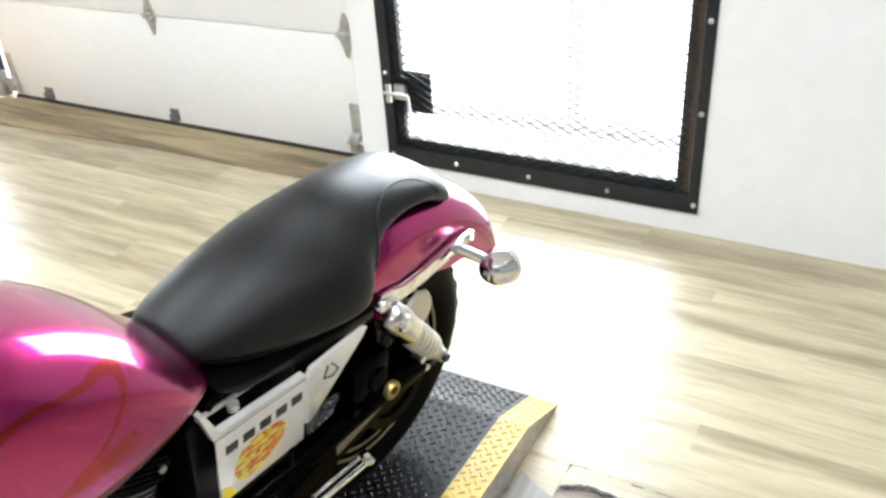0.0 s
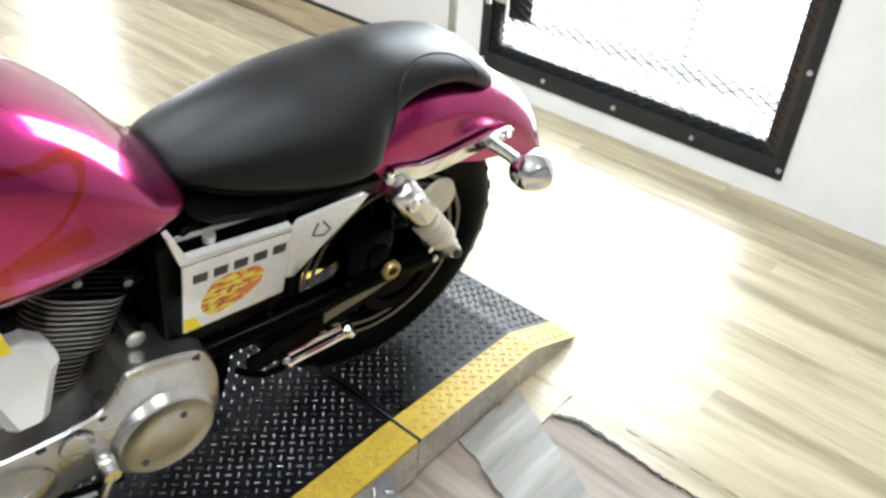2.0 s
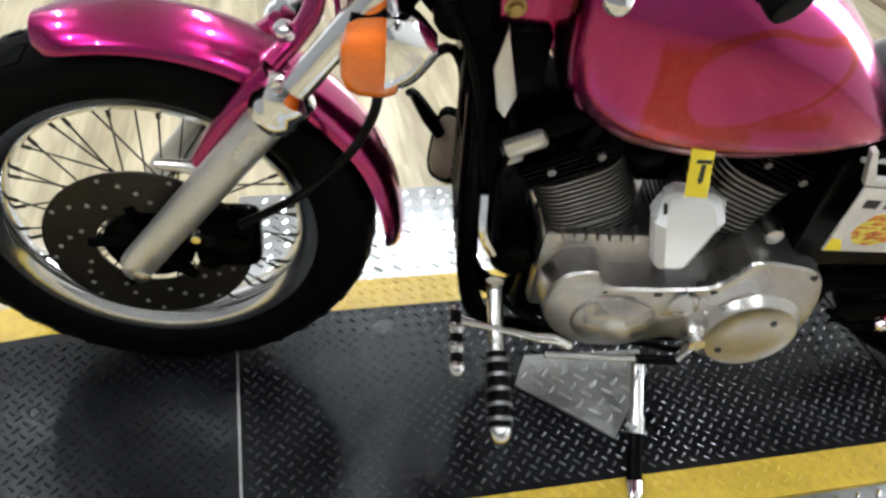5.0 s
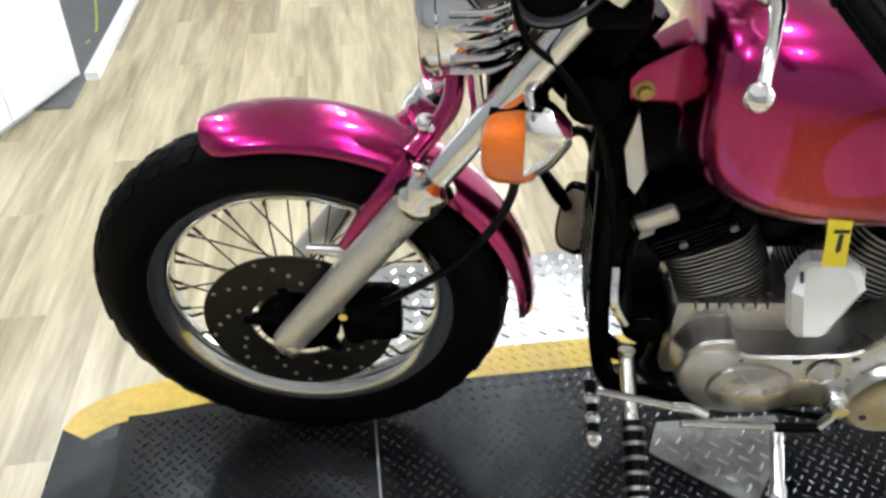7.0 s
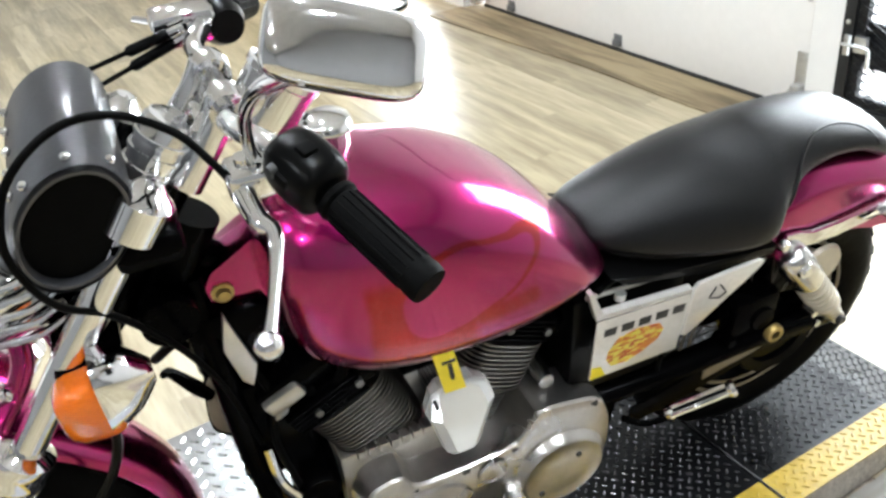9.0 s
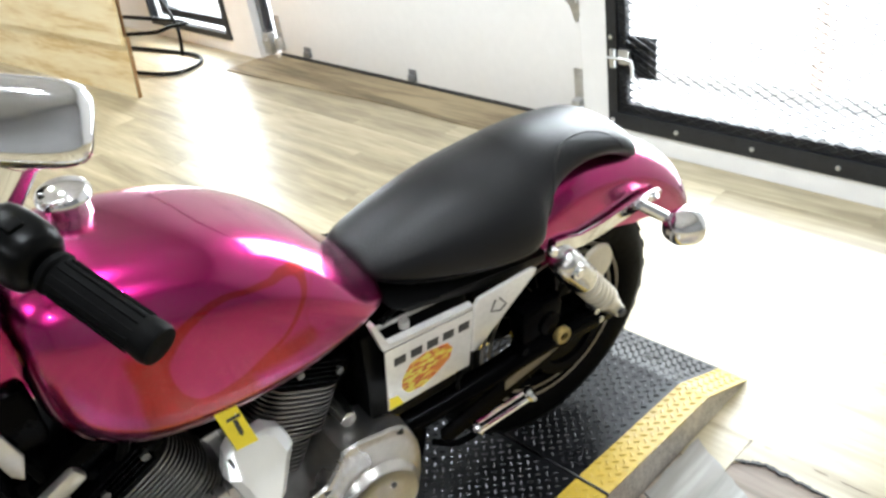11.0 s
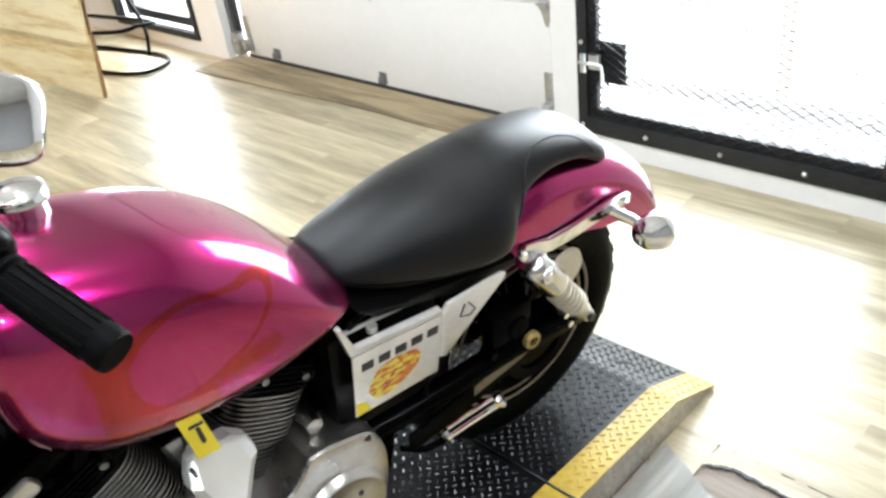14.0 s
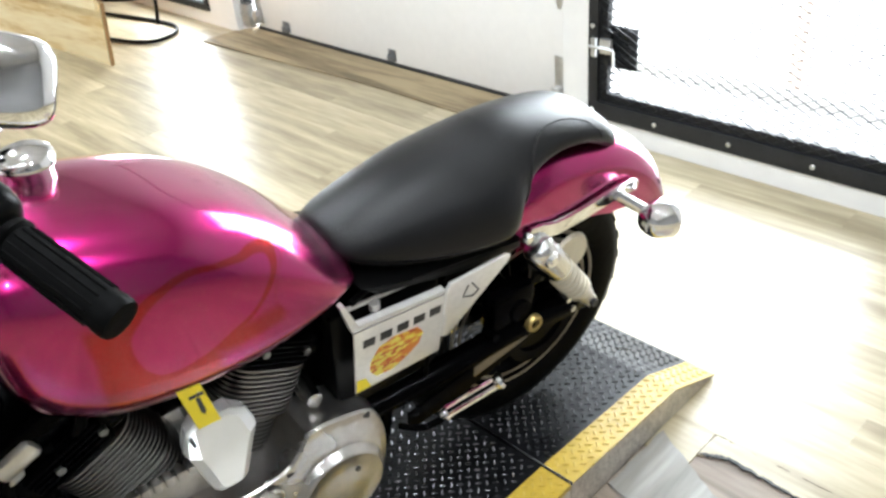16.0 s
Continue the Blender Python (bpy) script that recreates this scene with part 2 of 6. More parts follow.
M["ply"] = strip_mat("ply", (0.66, 0.46, 0.20), (0.90, 0.77, 0.50), (0.83, 0.67, 0.39), 0.5, random_shift=False, contrast=1.2)
M["ply_edge"] = mat("ply_edge", (0.33, 0.19, 0.08), 0.6, var=0.3, scale=30, stretch=(6, 6, 0.5))
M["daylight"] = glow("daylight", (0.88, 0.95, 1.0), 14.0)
M["galvanised"] = mat("galvanised", (0.55, 0.55, 0.54), 0.35, 0.9, var=0.25, scale=30)
M["frame_black"] = mat("frame_black", (0.02, 0.021, 0.024), 0.42, 0.2, var=0.35, scale=14, bump=0.1, spec=0.3)
M["bare_rust"] = mat("bare_rust", (0.07, 0.055, 0.047), 0.5, 0.5, var=0.5, scale=8, stretch=(8, 8, 1))
M["track_grey"] = mat("track_grey", (0.16, 0.165, 0.17), 0.45, 0.5, var=0.25, scale=20)
M["seal"] = mat("seal", (0.02, 0.02, 0.02), 0.6)
M["glass"] = bpy.data.materials.new("glass")
M["glass"].use_nodes = True
_g = M["glass"].node_tree.nodes["Principled BSDF"]
_g.inputs["Transmission Weight"].default_value, _g.inputs["Roughness"].default_value, _g.inputs["IOR"].default_value = 1.0, 0.0, 1.1
M["grey_paint"] = mat("grey_paint", (0.42, 0.43, 0.44), 0.5, var=0.06, scale=3)
M["white_paint"] = mat("white_paint", (0.80, 0.80, 0.80), 0.45, var=0.04, scale=4, bump=0.05)
M["cable_green"] = mat("cable_green", (0.36, 0.46, 0.05), 0.45)
M["bin_yellow"] = mat("bin_yellow", (0.85, 0.55, 0.02), 0.35, var=0.08)
M["rack_red"] = mat("rack_red", (0.75, 0.14, 0.08), 0.4, var=0.1)
M["post_orange"] = mat("post_orange", (0.85, 0.62, 0.50), 0.5, var=0.2)
M["orange"].node_tree.nodes["Principled BSDF"].inputs["Transmission Weight"].default_value = 0.2
M["concrete"] = mat("concrete", (0.55, 0.54, 0.52), 0.8, var=0.15, scale=2, bump=0.1)
M["dark_ceiling"] = mat("dark_ceiling", (0.62, 0.62, 0.62), 0.8, var=0.2, scale=3)
M["grey_wall"] = mat("grey_wall", (0.26, 0.26, 0.265), 0.7, var=0.06, scale=2)
M["grey_carpet"] = mat("grey_carpet", (0.13, 0.13, 0.13), 0.9, var=0.2, scale=8, bump=0.2)
M["black_plastic"] = mat("black_plastic", (0.0022, 0.0022, 0.0022), 0.3, var=0.2, spec=0.08)

# ---------------------------------------------------------------- the room
H = 3.2
floor = wall("floor", box(nb(), -8, 3.5, -4, 3.1, -0.2, -0.004), "subfloor", "worn wood-look vinyl plank floor", "floor")
bm = nb()
box(bm, -1.309, -1.19, WALL, WALL + 0.2, 0, H)
box(bm, -1.19, -0.03, WALL, WALL + 0.2, 0, 0.075)
box(bm, -1.19, -0.03, WALL, WALL + 0.2, 2.25, H)
box(bm, -0.03, 3.5, WALL, WALL + 0.2, 0, H)
wall("wall_north", bm, "white_wall", "white painted wall with a gate opening", "wall")
bm = nb()
box(bm, -8, -4.84, WALL, WALL + 0.2, 0, H)
box(bm, -4.84, -3.86, WALL, WALL + 0.2, 0, 0.08)
box(bm, -4.84, -3.86, WALL, WALL + 0.2, 1.45, H)
box(bm, -3.86, -3.60, WALL, WALL + 0.2, 0, H)
box(bm, -3.60, -1.309, WALL, WALL + 0.2, 2.25, H)
wall("wall_north_window", bm, "white_wall", "white painted wall with a low window", "wall")
wall("wall_west", box(nb(), -8.2, -8, -4, 3.1, 0, H), "white_wall", "plain white wall", "wall")
# East and south walls stay unseen; their grey is chosen to darken reflections.
wall("wall_east", box(nb(), 3.5, 3.7, -4, 3.1, 0, H), "grey_wall", "plain grey wall out of view, darkens reflections", "wall")
wall("wall_south", box(nb(), -8, 3.5, -4.2, -4, 0, H), "grey_wall", "plain grey wall out of view, darkens reflections", "wall")
wall("ceiling", box(nb(), -8, 3.5, -4, 3.1, H, H + 0.1), "dark_ceiling", "plain pale workshop ceiling", "ceiling")

# garage door: sections, hinges, rollers, rail, bottom seal
gd = thing("garage_door", "white sectional garage door with steel hinges", "garage door", kind="structure")
z = 0.020
for k in range(5):
    h = 0.490 if k == 0 else 0.44
    bm = nb()
    box(bm, -3.52, -1.311, 2.842, 2.88, z, z + h - 0.003, 0.004)
    part("door_section", bm, "door_white", gd)
    z += h
part("bottom_seal", box(nb(), -3.52, -1.311, 2.836, 2.88, 0.002, 0.019, 0.004), "seal", gd, "black rubber seal")


def hinge(x, zc):
    bm = nb()
    prism(bm, [(x - 0.006, zc + 0.085), (x + 0.006, zc + 0.085), (x + 0.032, zc + 0.01), (x + 0.032, zc - 0.01), (x + 0.006, zc - 0.085), (x - 0.006, zc - 0.085), (x - 0.032, zc - 0.01), (x - 0.032, zc + 0.01)], "y", 2.838, 2.8425)
    tube(bm, [(x - 0.04, 2.832, zc), (x + 0.04, 2.832, zc)], 0.008, 8)
    box(bm, x - 0.02, x + 0.02, 2.815, 2.84, zc - 0.012, zc + 0.012, 0.003)
    part("hinge", bm, "galvanised", gd)


for zz in (0.511, 0.951, 1.391):
    for x in (-3.46, -2.41, -1.395):
        hinge(x, zz)
for x, w in ((-2.40, 0.05), (-3.25, 0.06)):
    bm = nb()
    box(bm, x - w / 2, x + w / 2, 2.825, 2.843, 0.03, 0.06, 0.003)
    box(bm, x - w / 2, x + w / 2, 2.838, 2.843, 0.03, 0.085, 0.001)
    part("handle", bm, "track_grey", gd)
for x in (-1.395, -3.49):
    bm = nb()
    box(bm, x - 0.024, x + 0.024, 2.836, 2.843, 0.04, 0.24, 0.002)
    box(bm, x - 0.016, x + 0.022, 2.80, 2.838, 0.05, 0.12, 0.005)
    tube(bm, [(x - 0.03, 2.815, 0.085), (x + 0.04, 2.815, 0.085)], 0.012, 10)
    part("corner_bracket", bm, "galvanised", gd)
rail = thing("door_rail", "galvanised steel track beside the garage door", "rail", kind="structure")
bm = nb()
for x0, x1, y0, y1 in ((-3.585, -3.58, 2.79, 2.84), (-3.585, -3.55, 2.79, 2.795), (-3.585, -3.54, 2.835, 2.84)):
    box(bm, x0, x1, y0, y1, 0.12, 2.25)
part("track", bm, "track_grey", rail, "grey steel channel")
bm = nb()
box(bm, -3.597, -3.53, 2.785, 2.835, 0.02, 0.15, 0.006)
tube(bm, [(-3.56, 2.77, 0.10), (-3.56, 2.80, 0.10)], 0.016, 10)
part("foot_bracket", bm, "galvanised", rail)

# worn plywood strip in front of the door
bm = nb()
edge = [(-3.63, 2.535), (-3.3, 2.545), (-2.9, 2.572), (-2.5, 2.60), (-2.2, 2.607), (-1.9, 2.60), (-1.6, 2.606), (-1.30, 2.61)]
prism(bm, edge + [(-1.30, 2.745), (-1.311, 2.745), (-1.311, 2.836), (-3.58, 2.836), (-3.62, 2.745)], "z", -0.003, 0.006)
wall("threshold", bm, "ply_dark", "stained brown plywood strip at the garage door", "threshold")

# gate: steel frame, expanded mesh, latch and bolts
gate = thing("mesh_gate", "black steel gate with expanded metal mesh", "gate", kind="structure")
X0, X1, Z0, Z1 = -1.19, -0.028, 0.075, 2.25
for nm, b in (("frame_rail", (X0, X1, Z0, Z0 + 0.065)), ("frame_rail", (X0, X1, Z1 - 0.065, Z1)), ("frame_post", (X0, X0 + 0.042, Z0 + 0.065, Z1 - 0.065)), ("frame_post", (X1 - 0.034, X1, Z0 + 0.065, Z1 - 0.065))):
    part(nm, box(nb(), b[0], b[1], WALL - 0.008, WALL + 0.012, b[2], b[3], 0.002), "frame_black", gate)
part("leaf_post", box(nb(), X0 + 0.038, X0 + 0.075, WALL + 0.006, WALL + 0.034, Z0 + 0.055, Z1 - 0.07, 0.002), "frame_black", gate)
part("leaf_post", box(nb(), X1 - 0.080, X1 - 0.0375, WALL + 0.006, WALL + 0.034, Z0 + 0.055, Z1 - 0.07, 0.002), "bare_rust", gate, "rust-stained bare steel")
part("leaf_rail", box(nb(), X0 + 0.075, X1 - 0.078, WALL + 0.006, WALL + 0.034, Z0 + 0.055, Z0 + 0.100, 0.002), "frame_black", gate)
part("leaf_rail", box(nb(), X0 + 0.075, X1 - 0.078, WALL + 0.006, WALL + 0.034, Z1 - 0.095, Z1 - 0.07, 0.002), "frame_black", gate)


def strands(bm, x0, x1, z0, z1, y, px, pz, r):
    """Expanded metal: zigzag strands that meet at their bends."""
    rows = int((z1 - z0) / pz)
    cols = int((x1 - x0) / px)
    for i in range(rows):
        zc = z0 + (i + 0.5) * pz
        for j in range(cols):
            for a, b in (((0, 0.5), (0.5, 0)), ((0.5, 0), (1, 0.5)), ((0, -0.5), (0.5, 0)), ((0.5, 0), (1, -0.5))):
                p = Vector((x0 + (j + a[0]) * px, y, zc + a[1] * pz))
                q = Vector((x0 + (j + b[0]) * px, y, zc + b[1] * pz))
                n = (q - p).cross(Vector((0, 1, 0))).normalized() * r
                o = Vector((0, 0.0025, 0))
                v = [bm.verts.new(c) for c in (p + n - o, p - n - o, p - n + o, p + n + o, q + n - o, q - n - o, q - n + o, q + n + o)]
                for f in ((0, 1, 5, 4), (1, 2, 6, 5), (2, 3, 7, 6), (3, 0, 4, 7)):
                    bm.faces.new([v[k] for k in f])
    return bm


part("mesh", strands(nb(), X0 + 0.046, X1 - 0.032, Z0 + 0.070, Z1 - 0.070, WALL + 0.002, 0.056, 0.029, 0.0013), "frame_black", gate, "black expanded metal mesh", smooth=False)
bm = nb()
box(bm, X0 + 0.075, X0 + 0.183, WALL + 0.030, WALL + 0.036, 0.272, 0.425, 0.001)
part("lock_plate", bm, "frame_black", gate)
part("plate_mesh", strands(nb(), X0 + 0.078, X0 + 0.183, 0.272, 0.43, WALL + 0.027, 0.035, 0.0195, 0.0018), "frame_black", gate, smooth=False)
bm = nb()
box(bm, X0 + 0.02, X0 + 0.042, WALL - 0.022, WALL - 0.008, 0.315, 0.385, 0.003)
box(bm, X0 + 0.052, X0 + 0.098, WALL - 0.014, WALL + 0.006, 0.33, 0.385, 0.003)
tube(bm, [(X0 + 0.01, WALL - 0.022, 0.352), (X0 + 0.10, WALL - 0.022, 0.352), (X0 + 0.115, WALL - 0.022, 0.342), (X0 + 0.118, WALL - 0.022, 0.285)], 0.006, 8, smooth=3)
part("slide_bolt", bm, "galvanised", gate, "galvanised slide bolt latch")
for x, zz in [(-0.90 + 0.286 * k, 0.107) for k in range(4)] + [(-1.17, 0.107), (-0.046, 0.418), (-0.046, 0.70), (-0.046, 1.0), (-0.046, 1.35), (-1.17, 0.425), (-1.17, 0.75), (-1.17, 1.1)]:
    bm = nb()
    lathe(bm, [(0.0, -0.007), (0.005, -0.0065), (0.0085, -0.003), (0.0085, 0.002)], "y", (x, WALL - 0.009, zz), 12)
    part("bolt", bm, "galvanised", gate)

# low window in the other bay
win = thing("window_1", "low window with a dark metal frame", "window", kind="structure")
wx0, wx1, wz0, wz1 = -4.84, -3.86, 0.08, 1.45
bm = nb()
for a, b, c, d in ((wx0, wx1, wz0, wz0 + 0.035), (wx0, wx1, wz1 - 0.035, wz1), (wx0, wx0 + 0.035, wz0 + 0.035, wz1 - 0.035), (wx1 - 0.035, wx1, wz0 + 0.035, wz1 - 0.035)):
    box(bm, a, b, WALL - 0.015, WALL + 0.03, c, d)
part("window_frame", bm, "frame_black", win, smooth=False)
bm = nb()
for a, b, c, d in ((wx0 + 0.05, wx1 - 0.11, wz0 + 0.05, wz0 + 0.10), (wx0 + 0.05, wx0 + 0.10, wz0 + 0.10, wz1 - 0.05), (wx1 - 0.16, wx1 - 0.11, wz0 + 0.10, wz1 - 0.05)):
    box(bm, a, b, WALL + 0.05, WALL + 0.09, c, d)
part("sash", bm, "frame_black", win, smooth=False)
pane = part("pane", box(nb(), wx0 + 0.03, wx1 - 0.03, WALL + 0.06, WALL + 0.066, wz0 + 0.03, wz1 - 0.03), "glass", win, smooth=False)
pane.visible_shadow = False

# outside
wall("ground", box(nb(), -60, 60, 2.95, 60, -0.3, -0.06), "concrete", "pale concrete yard in daylight", "ground")
# Emissive sheet added outdoors; its glow replaces overexposed daylight.
wall("backdrop", box(nb(), -30, 30, 14, 14.1, -0.3, 14), "daylight", "glowing pale backdrop in place of daylight beyond the gate", "backdrop")
post = thing("yard_post", "orange painted steel post with a mesh panel outside", "post", pose(-0.76, 3.6, -0.06))
part("post", box(nb(), -0.03, 0.03, -0.03, 0.03, 0, 2.6, 0.006), "post_orange", post)
part("kerb", box(nb(), -1.6, 1.8, -0.05, 0.05, 0, 0.05, 0.01), "concrete", post)

# ---------------------------------------------------------------- west side of the room
wall("partition", box(nb(), -3.62, -3.49, -4, -0.66, 0, 2.6), "grey_paint", "grey painted partition wall end", "wall")
part_trim = wall("trim", box(nb(), -3.625, -3.485, -0.66, -0.648, 0, 2.6), "white_paint", "white corner trim of the partition", "trim")
wall("baseboard", box(nb(), -3.49, -2.54, -0.955, -0.905, 0, 0.03), "white_paint", "white wooden floor strip", "trim")
wall("floor_grey", box(nb(), -3.489, -2.3, -3.9, -0.956, -0.004, 0.006), "grey_carpet", "dark grey floor behind the strip", "floor")
cab = thing("white_cabinet", "plain white cabinet on the floor", "cabinet", pose(-2.53, -0.965, 0, 0, 0, -20))
part("carcass", box(nb(), 0.02, 0.8, -0.5, -0.018, 0.02, 1.2, 0.004), "white_paint", cab)
part("door", box(nb(), 0.0, 0.40, -0.018, 0, 0.03, 1.2, 0.004), "white_paint", cab)
part("door", box(nb(), 0.404, 0.80, -0.018, 0, 0.03, 1.2, 0.004), "white_paint", cab)
part("plinth", box(nb(), 0.03, 0.79, -0.48, -0.03, 0, 0.03), "grey_paint", cab)
cord = thing("extension_cord", "thin green yellow cord hanging down", "cord")
part("wire", tube(nb(), [(-3.46, -1.12, 1.1), (-3.45, -1.08, 0.75), (-3.40, -1.06, 0.4), (-3.28, -1.05, 0.12), (-3.05, -1.02, 0.006), (-2.9, -1.03, 0.006)], 0.005, 8, smooth=6), "cable_green", cord)
bin_ = thing("storage_bin", "yellow plastic parts bin on the floor", "bin", pose(-4.33, -0.71, 0, 0, 0, 4))
bm = nb()
box(bm, -0.16, 0.16, -0.05, -0.045, 0.02, 0.12), box(bm, -0.16, 0.16, 0.045, 0.05, 0.02, 0.12), box(bm, -0.16, -0.155, -0.045, 0.045, 0.02, 0.12)
box(bm, 0.155, 0.16, -0.045, 0.045, 0.02, 0.075), box(bm, -0.16, 0.16, -0.05, 0.05, 0, 0.02)
part("tray", bm, "bin_yellow", bin_)
bm = nb()
for k in range(5):
    box(bm, 0.1605, 0.1625, -0.035 + 0.015 * k, -0.027 + 0.015 * k, 0.012, 0.045)
part("label_bars", bm, "black_plastic", bin_, "dark printed bars", smooth=False)
copy_thing(bin_, pose(-4.42, -0.83, 0, 0, 0, 4))
rack = thing("wire_rack", "red and white wire rack beyond the partition", "rack", pose(-4.75, -0.72, 0))
for y in (-0.2, 0.06):
    for x in (-0.2, 0.3):
        part("post", tube(nb(), [(x, y, 0), (x, y, 1.2)], 0.010, 8), "rack_red", rack)
for zz in (0.18, 0.5, 0.9):
    bm = nb()
    for k in range(9):
        tube(bm, [(-0.2 + 0.0625 * k, -0.2, zz), (-0.2 + 0.0625 * k, 0.06, zz)], 0.004, 6)
    tube(bm, [(-0.2, 0.06, zz), (0.3, 0.06, zz)], 0.006, 6), tube(bm, [(-0.2, -0.2, zz), (0.3, -0.2, zz)], 0.006, 6)
    part("wire_shelf", bm, "white_paint", rack)

# plywood counter panel and the chair behind it
ply = thing("plywood_panel", "upright yellow plywood panels on a brown frame", "panel", pose(-3.735, 2.055, 0, 0, 0, 4.5))
part("lower_board", prism(nb(), [(-2.4, 0), (-0.006, 0), (0.068, 0.335), (-2.4, 0.335)], "y", -0.018, 0), "ply", ply, smooth=False)
part("upper_board", prism(nb(), [(-2.4, 0.30), (0.046, 0.30), (0.222, 1.1), (-2.4, 1.1)], "y", -0.036, -0.0185), "ply", ply, smooth=False)
part("edge_board", prism(nb(), [(-0.0055, 0), (0.006, 0), (0.081, 0.34), (0.0695, 0.34)], "y", -0.018, 0.0), "ply_edge", ply, "reddish brown edge board")
part("back_board", prism(nb(), [(-2.4, 0), (-0.02, 0), (0.20, 1.1), (-2.4, 1.1)], "y", 0.001, 0.006), "ply_edge", ply)
chair = thing("sled_chair", "black tubular chair with a rounded sled base", "chair", pose(-4.34, 2.42, 0, 0, 0, 12))
part("sled_base", tube(nb(), [(-0.5, -0.20, 0.012), (0.2, -0.21, 0.012), (0.40, -0.18, 0.012), (0.47, -0.10, 0.012), (0.42, 0.05, 0.012), (0.2, 0.13, 0.012), (-0.5, 0.14, 0.012)], 0.011, 10, smooth=6), "black_plastic", chair)
part("seat_rail", tube(nb(), [(-0.5, -0.12, 0.16), (0.1, -0.02, 0.18), (0.22, 0.05, 0.20), (0.24, 0.15, 0.20), (-0.4, 0.2, 0.19)], 0.012, 10, smooth=5), "black_plastic", chair)
part("seat", box(nb(), -0.5, 0.12, -0.1, 0.28, 0.43, 0.48, 0.02), "black_plastic", chair)
part("leg", tube(nb(), [(0.2, 0.1, 0.012), (0.22, 0.1, 0.2), (0.08, 0.1, 0.44)], 0.011, 8, smooth=5), "black_plastic", chair)
part("leg", tube(nb(), [(-0.45, 0.1, 0.012), (-0.45, 0.1, 0.44)], 0.011, 8), "black_plastic", chair)
part("foot", tube(nb(), [(0.05, -0.21, 0.0), (0.05, -0.21, 0.02)], 0.014, 8), "black_plastic", chair)

# ---------------------------------------------------------------- the lift
lift = thing("lift_table", "black checker-plate motorcycle lift with yellow edges", "lift", pose(-0.438, 0.65, 0, 0, 0, -0.45))
HW = 0.304
NOSE = [(HW, -0.96), (0.299, -1.04), (0.285, -1.11), (0.262, -1.165), (0.232, -1.203), (0.19, -1.22)]
bm = nb()
prism(bm, [(-HW, 0.581), (HW, 0.581)] + NOSE + [(-x, y) for x, y in NOSE[::-1]], "z", 0.03, DECK)
part("deck", bm, "deck_black", lift, smooth=False)
S0, S1 = HW - 0.073, HW - 0.0825
for nm, x0, x1 in (("stripe", S0, HW + 0.0005), ("stripe", -HW - 0.0005, -S1)):
    bm = nb()
    s = 1 if x0 > 0 else -1
    inner = x0 if x0 > 0 else x1
    pts = [(inner, 0.5805), (s * (HW + 0.0005), 0.5805)] + [(s * (x + 0.0005), y) for x, y in NOSE] + [(s * 0.16, -1.175), (s * 0.19, -1.125), (s * 0.209, -1.06), (inner, -0.96)]
    prism(bm, pts, "z", DECK - 0.012, DECK + 0.0008)
    part(nm, bm, "deck_yellow", lift, "worn yellow painted edge", smooth=False)
part("side_skirt", box(nb(), HW - 0.012, HW + 0.001, -1.0, 0.580, 0.004, DECK - 0.012), "ramp_side", lift, smooth=False)
part("side_skirt", box(nb(), -HW - 0.001, -HW + 0.012, -1.0, 0.580, 0.004, DECK - 0.012), "ramp_side", lift, smooth=False)
RAMP = [(0.589, DECK), (0.962, 0.088), (1.142, 0.012)]
bm = nb()
prism(bm, [(0.589, 0.002), (0.589, DECK - 0.004), (0.962, 0.084), (1.142, 0.008), (1.142, 0.002)], "x", -HW + 0.004, HW - 0.004)
part("ramp_body", bm, "ramp_side", lift, "scuffed silver ramp side", smooth=False)


def ramp_z(y):
    for (a, za), (b, zb) in zip(RAMP, RAMP[1:]):
        if y <= b:
            return za + (zb - za) * (y - a) / (b - a)
    return RAMP[-1][1]


for nm, x0, x1, k in (("ramp_plate", -S1, S0, "deck_black"), ("ramp_stripe", S0, HW + 0.0005, "deck_yellow"), ("ramp_stripe", -HW - 0.0005, -S1, "deck_yellow")):
    bm = nb()
    prism(bm, [(y, zz) for y, zz in RAMP] + [(y, zz - 0.004) for y, zz in RAMP[::-1]], "x", x0, x1)
    part(nm, bm, k, lift, smooth=False)


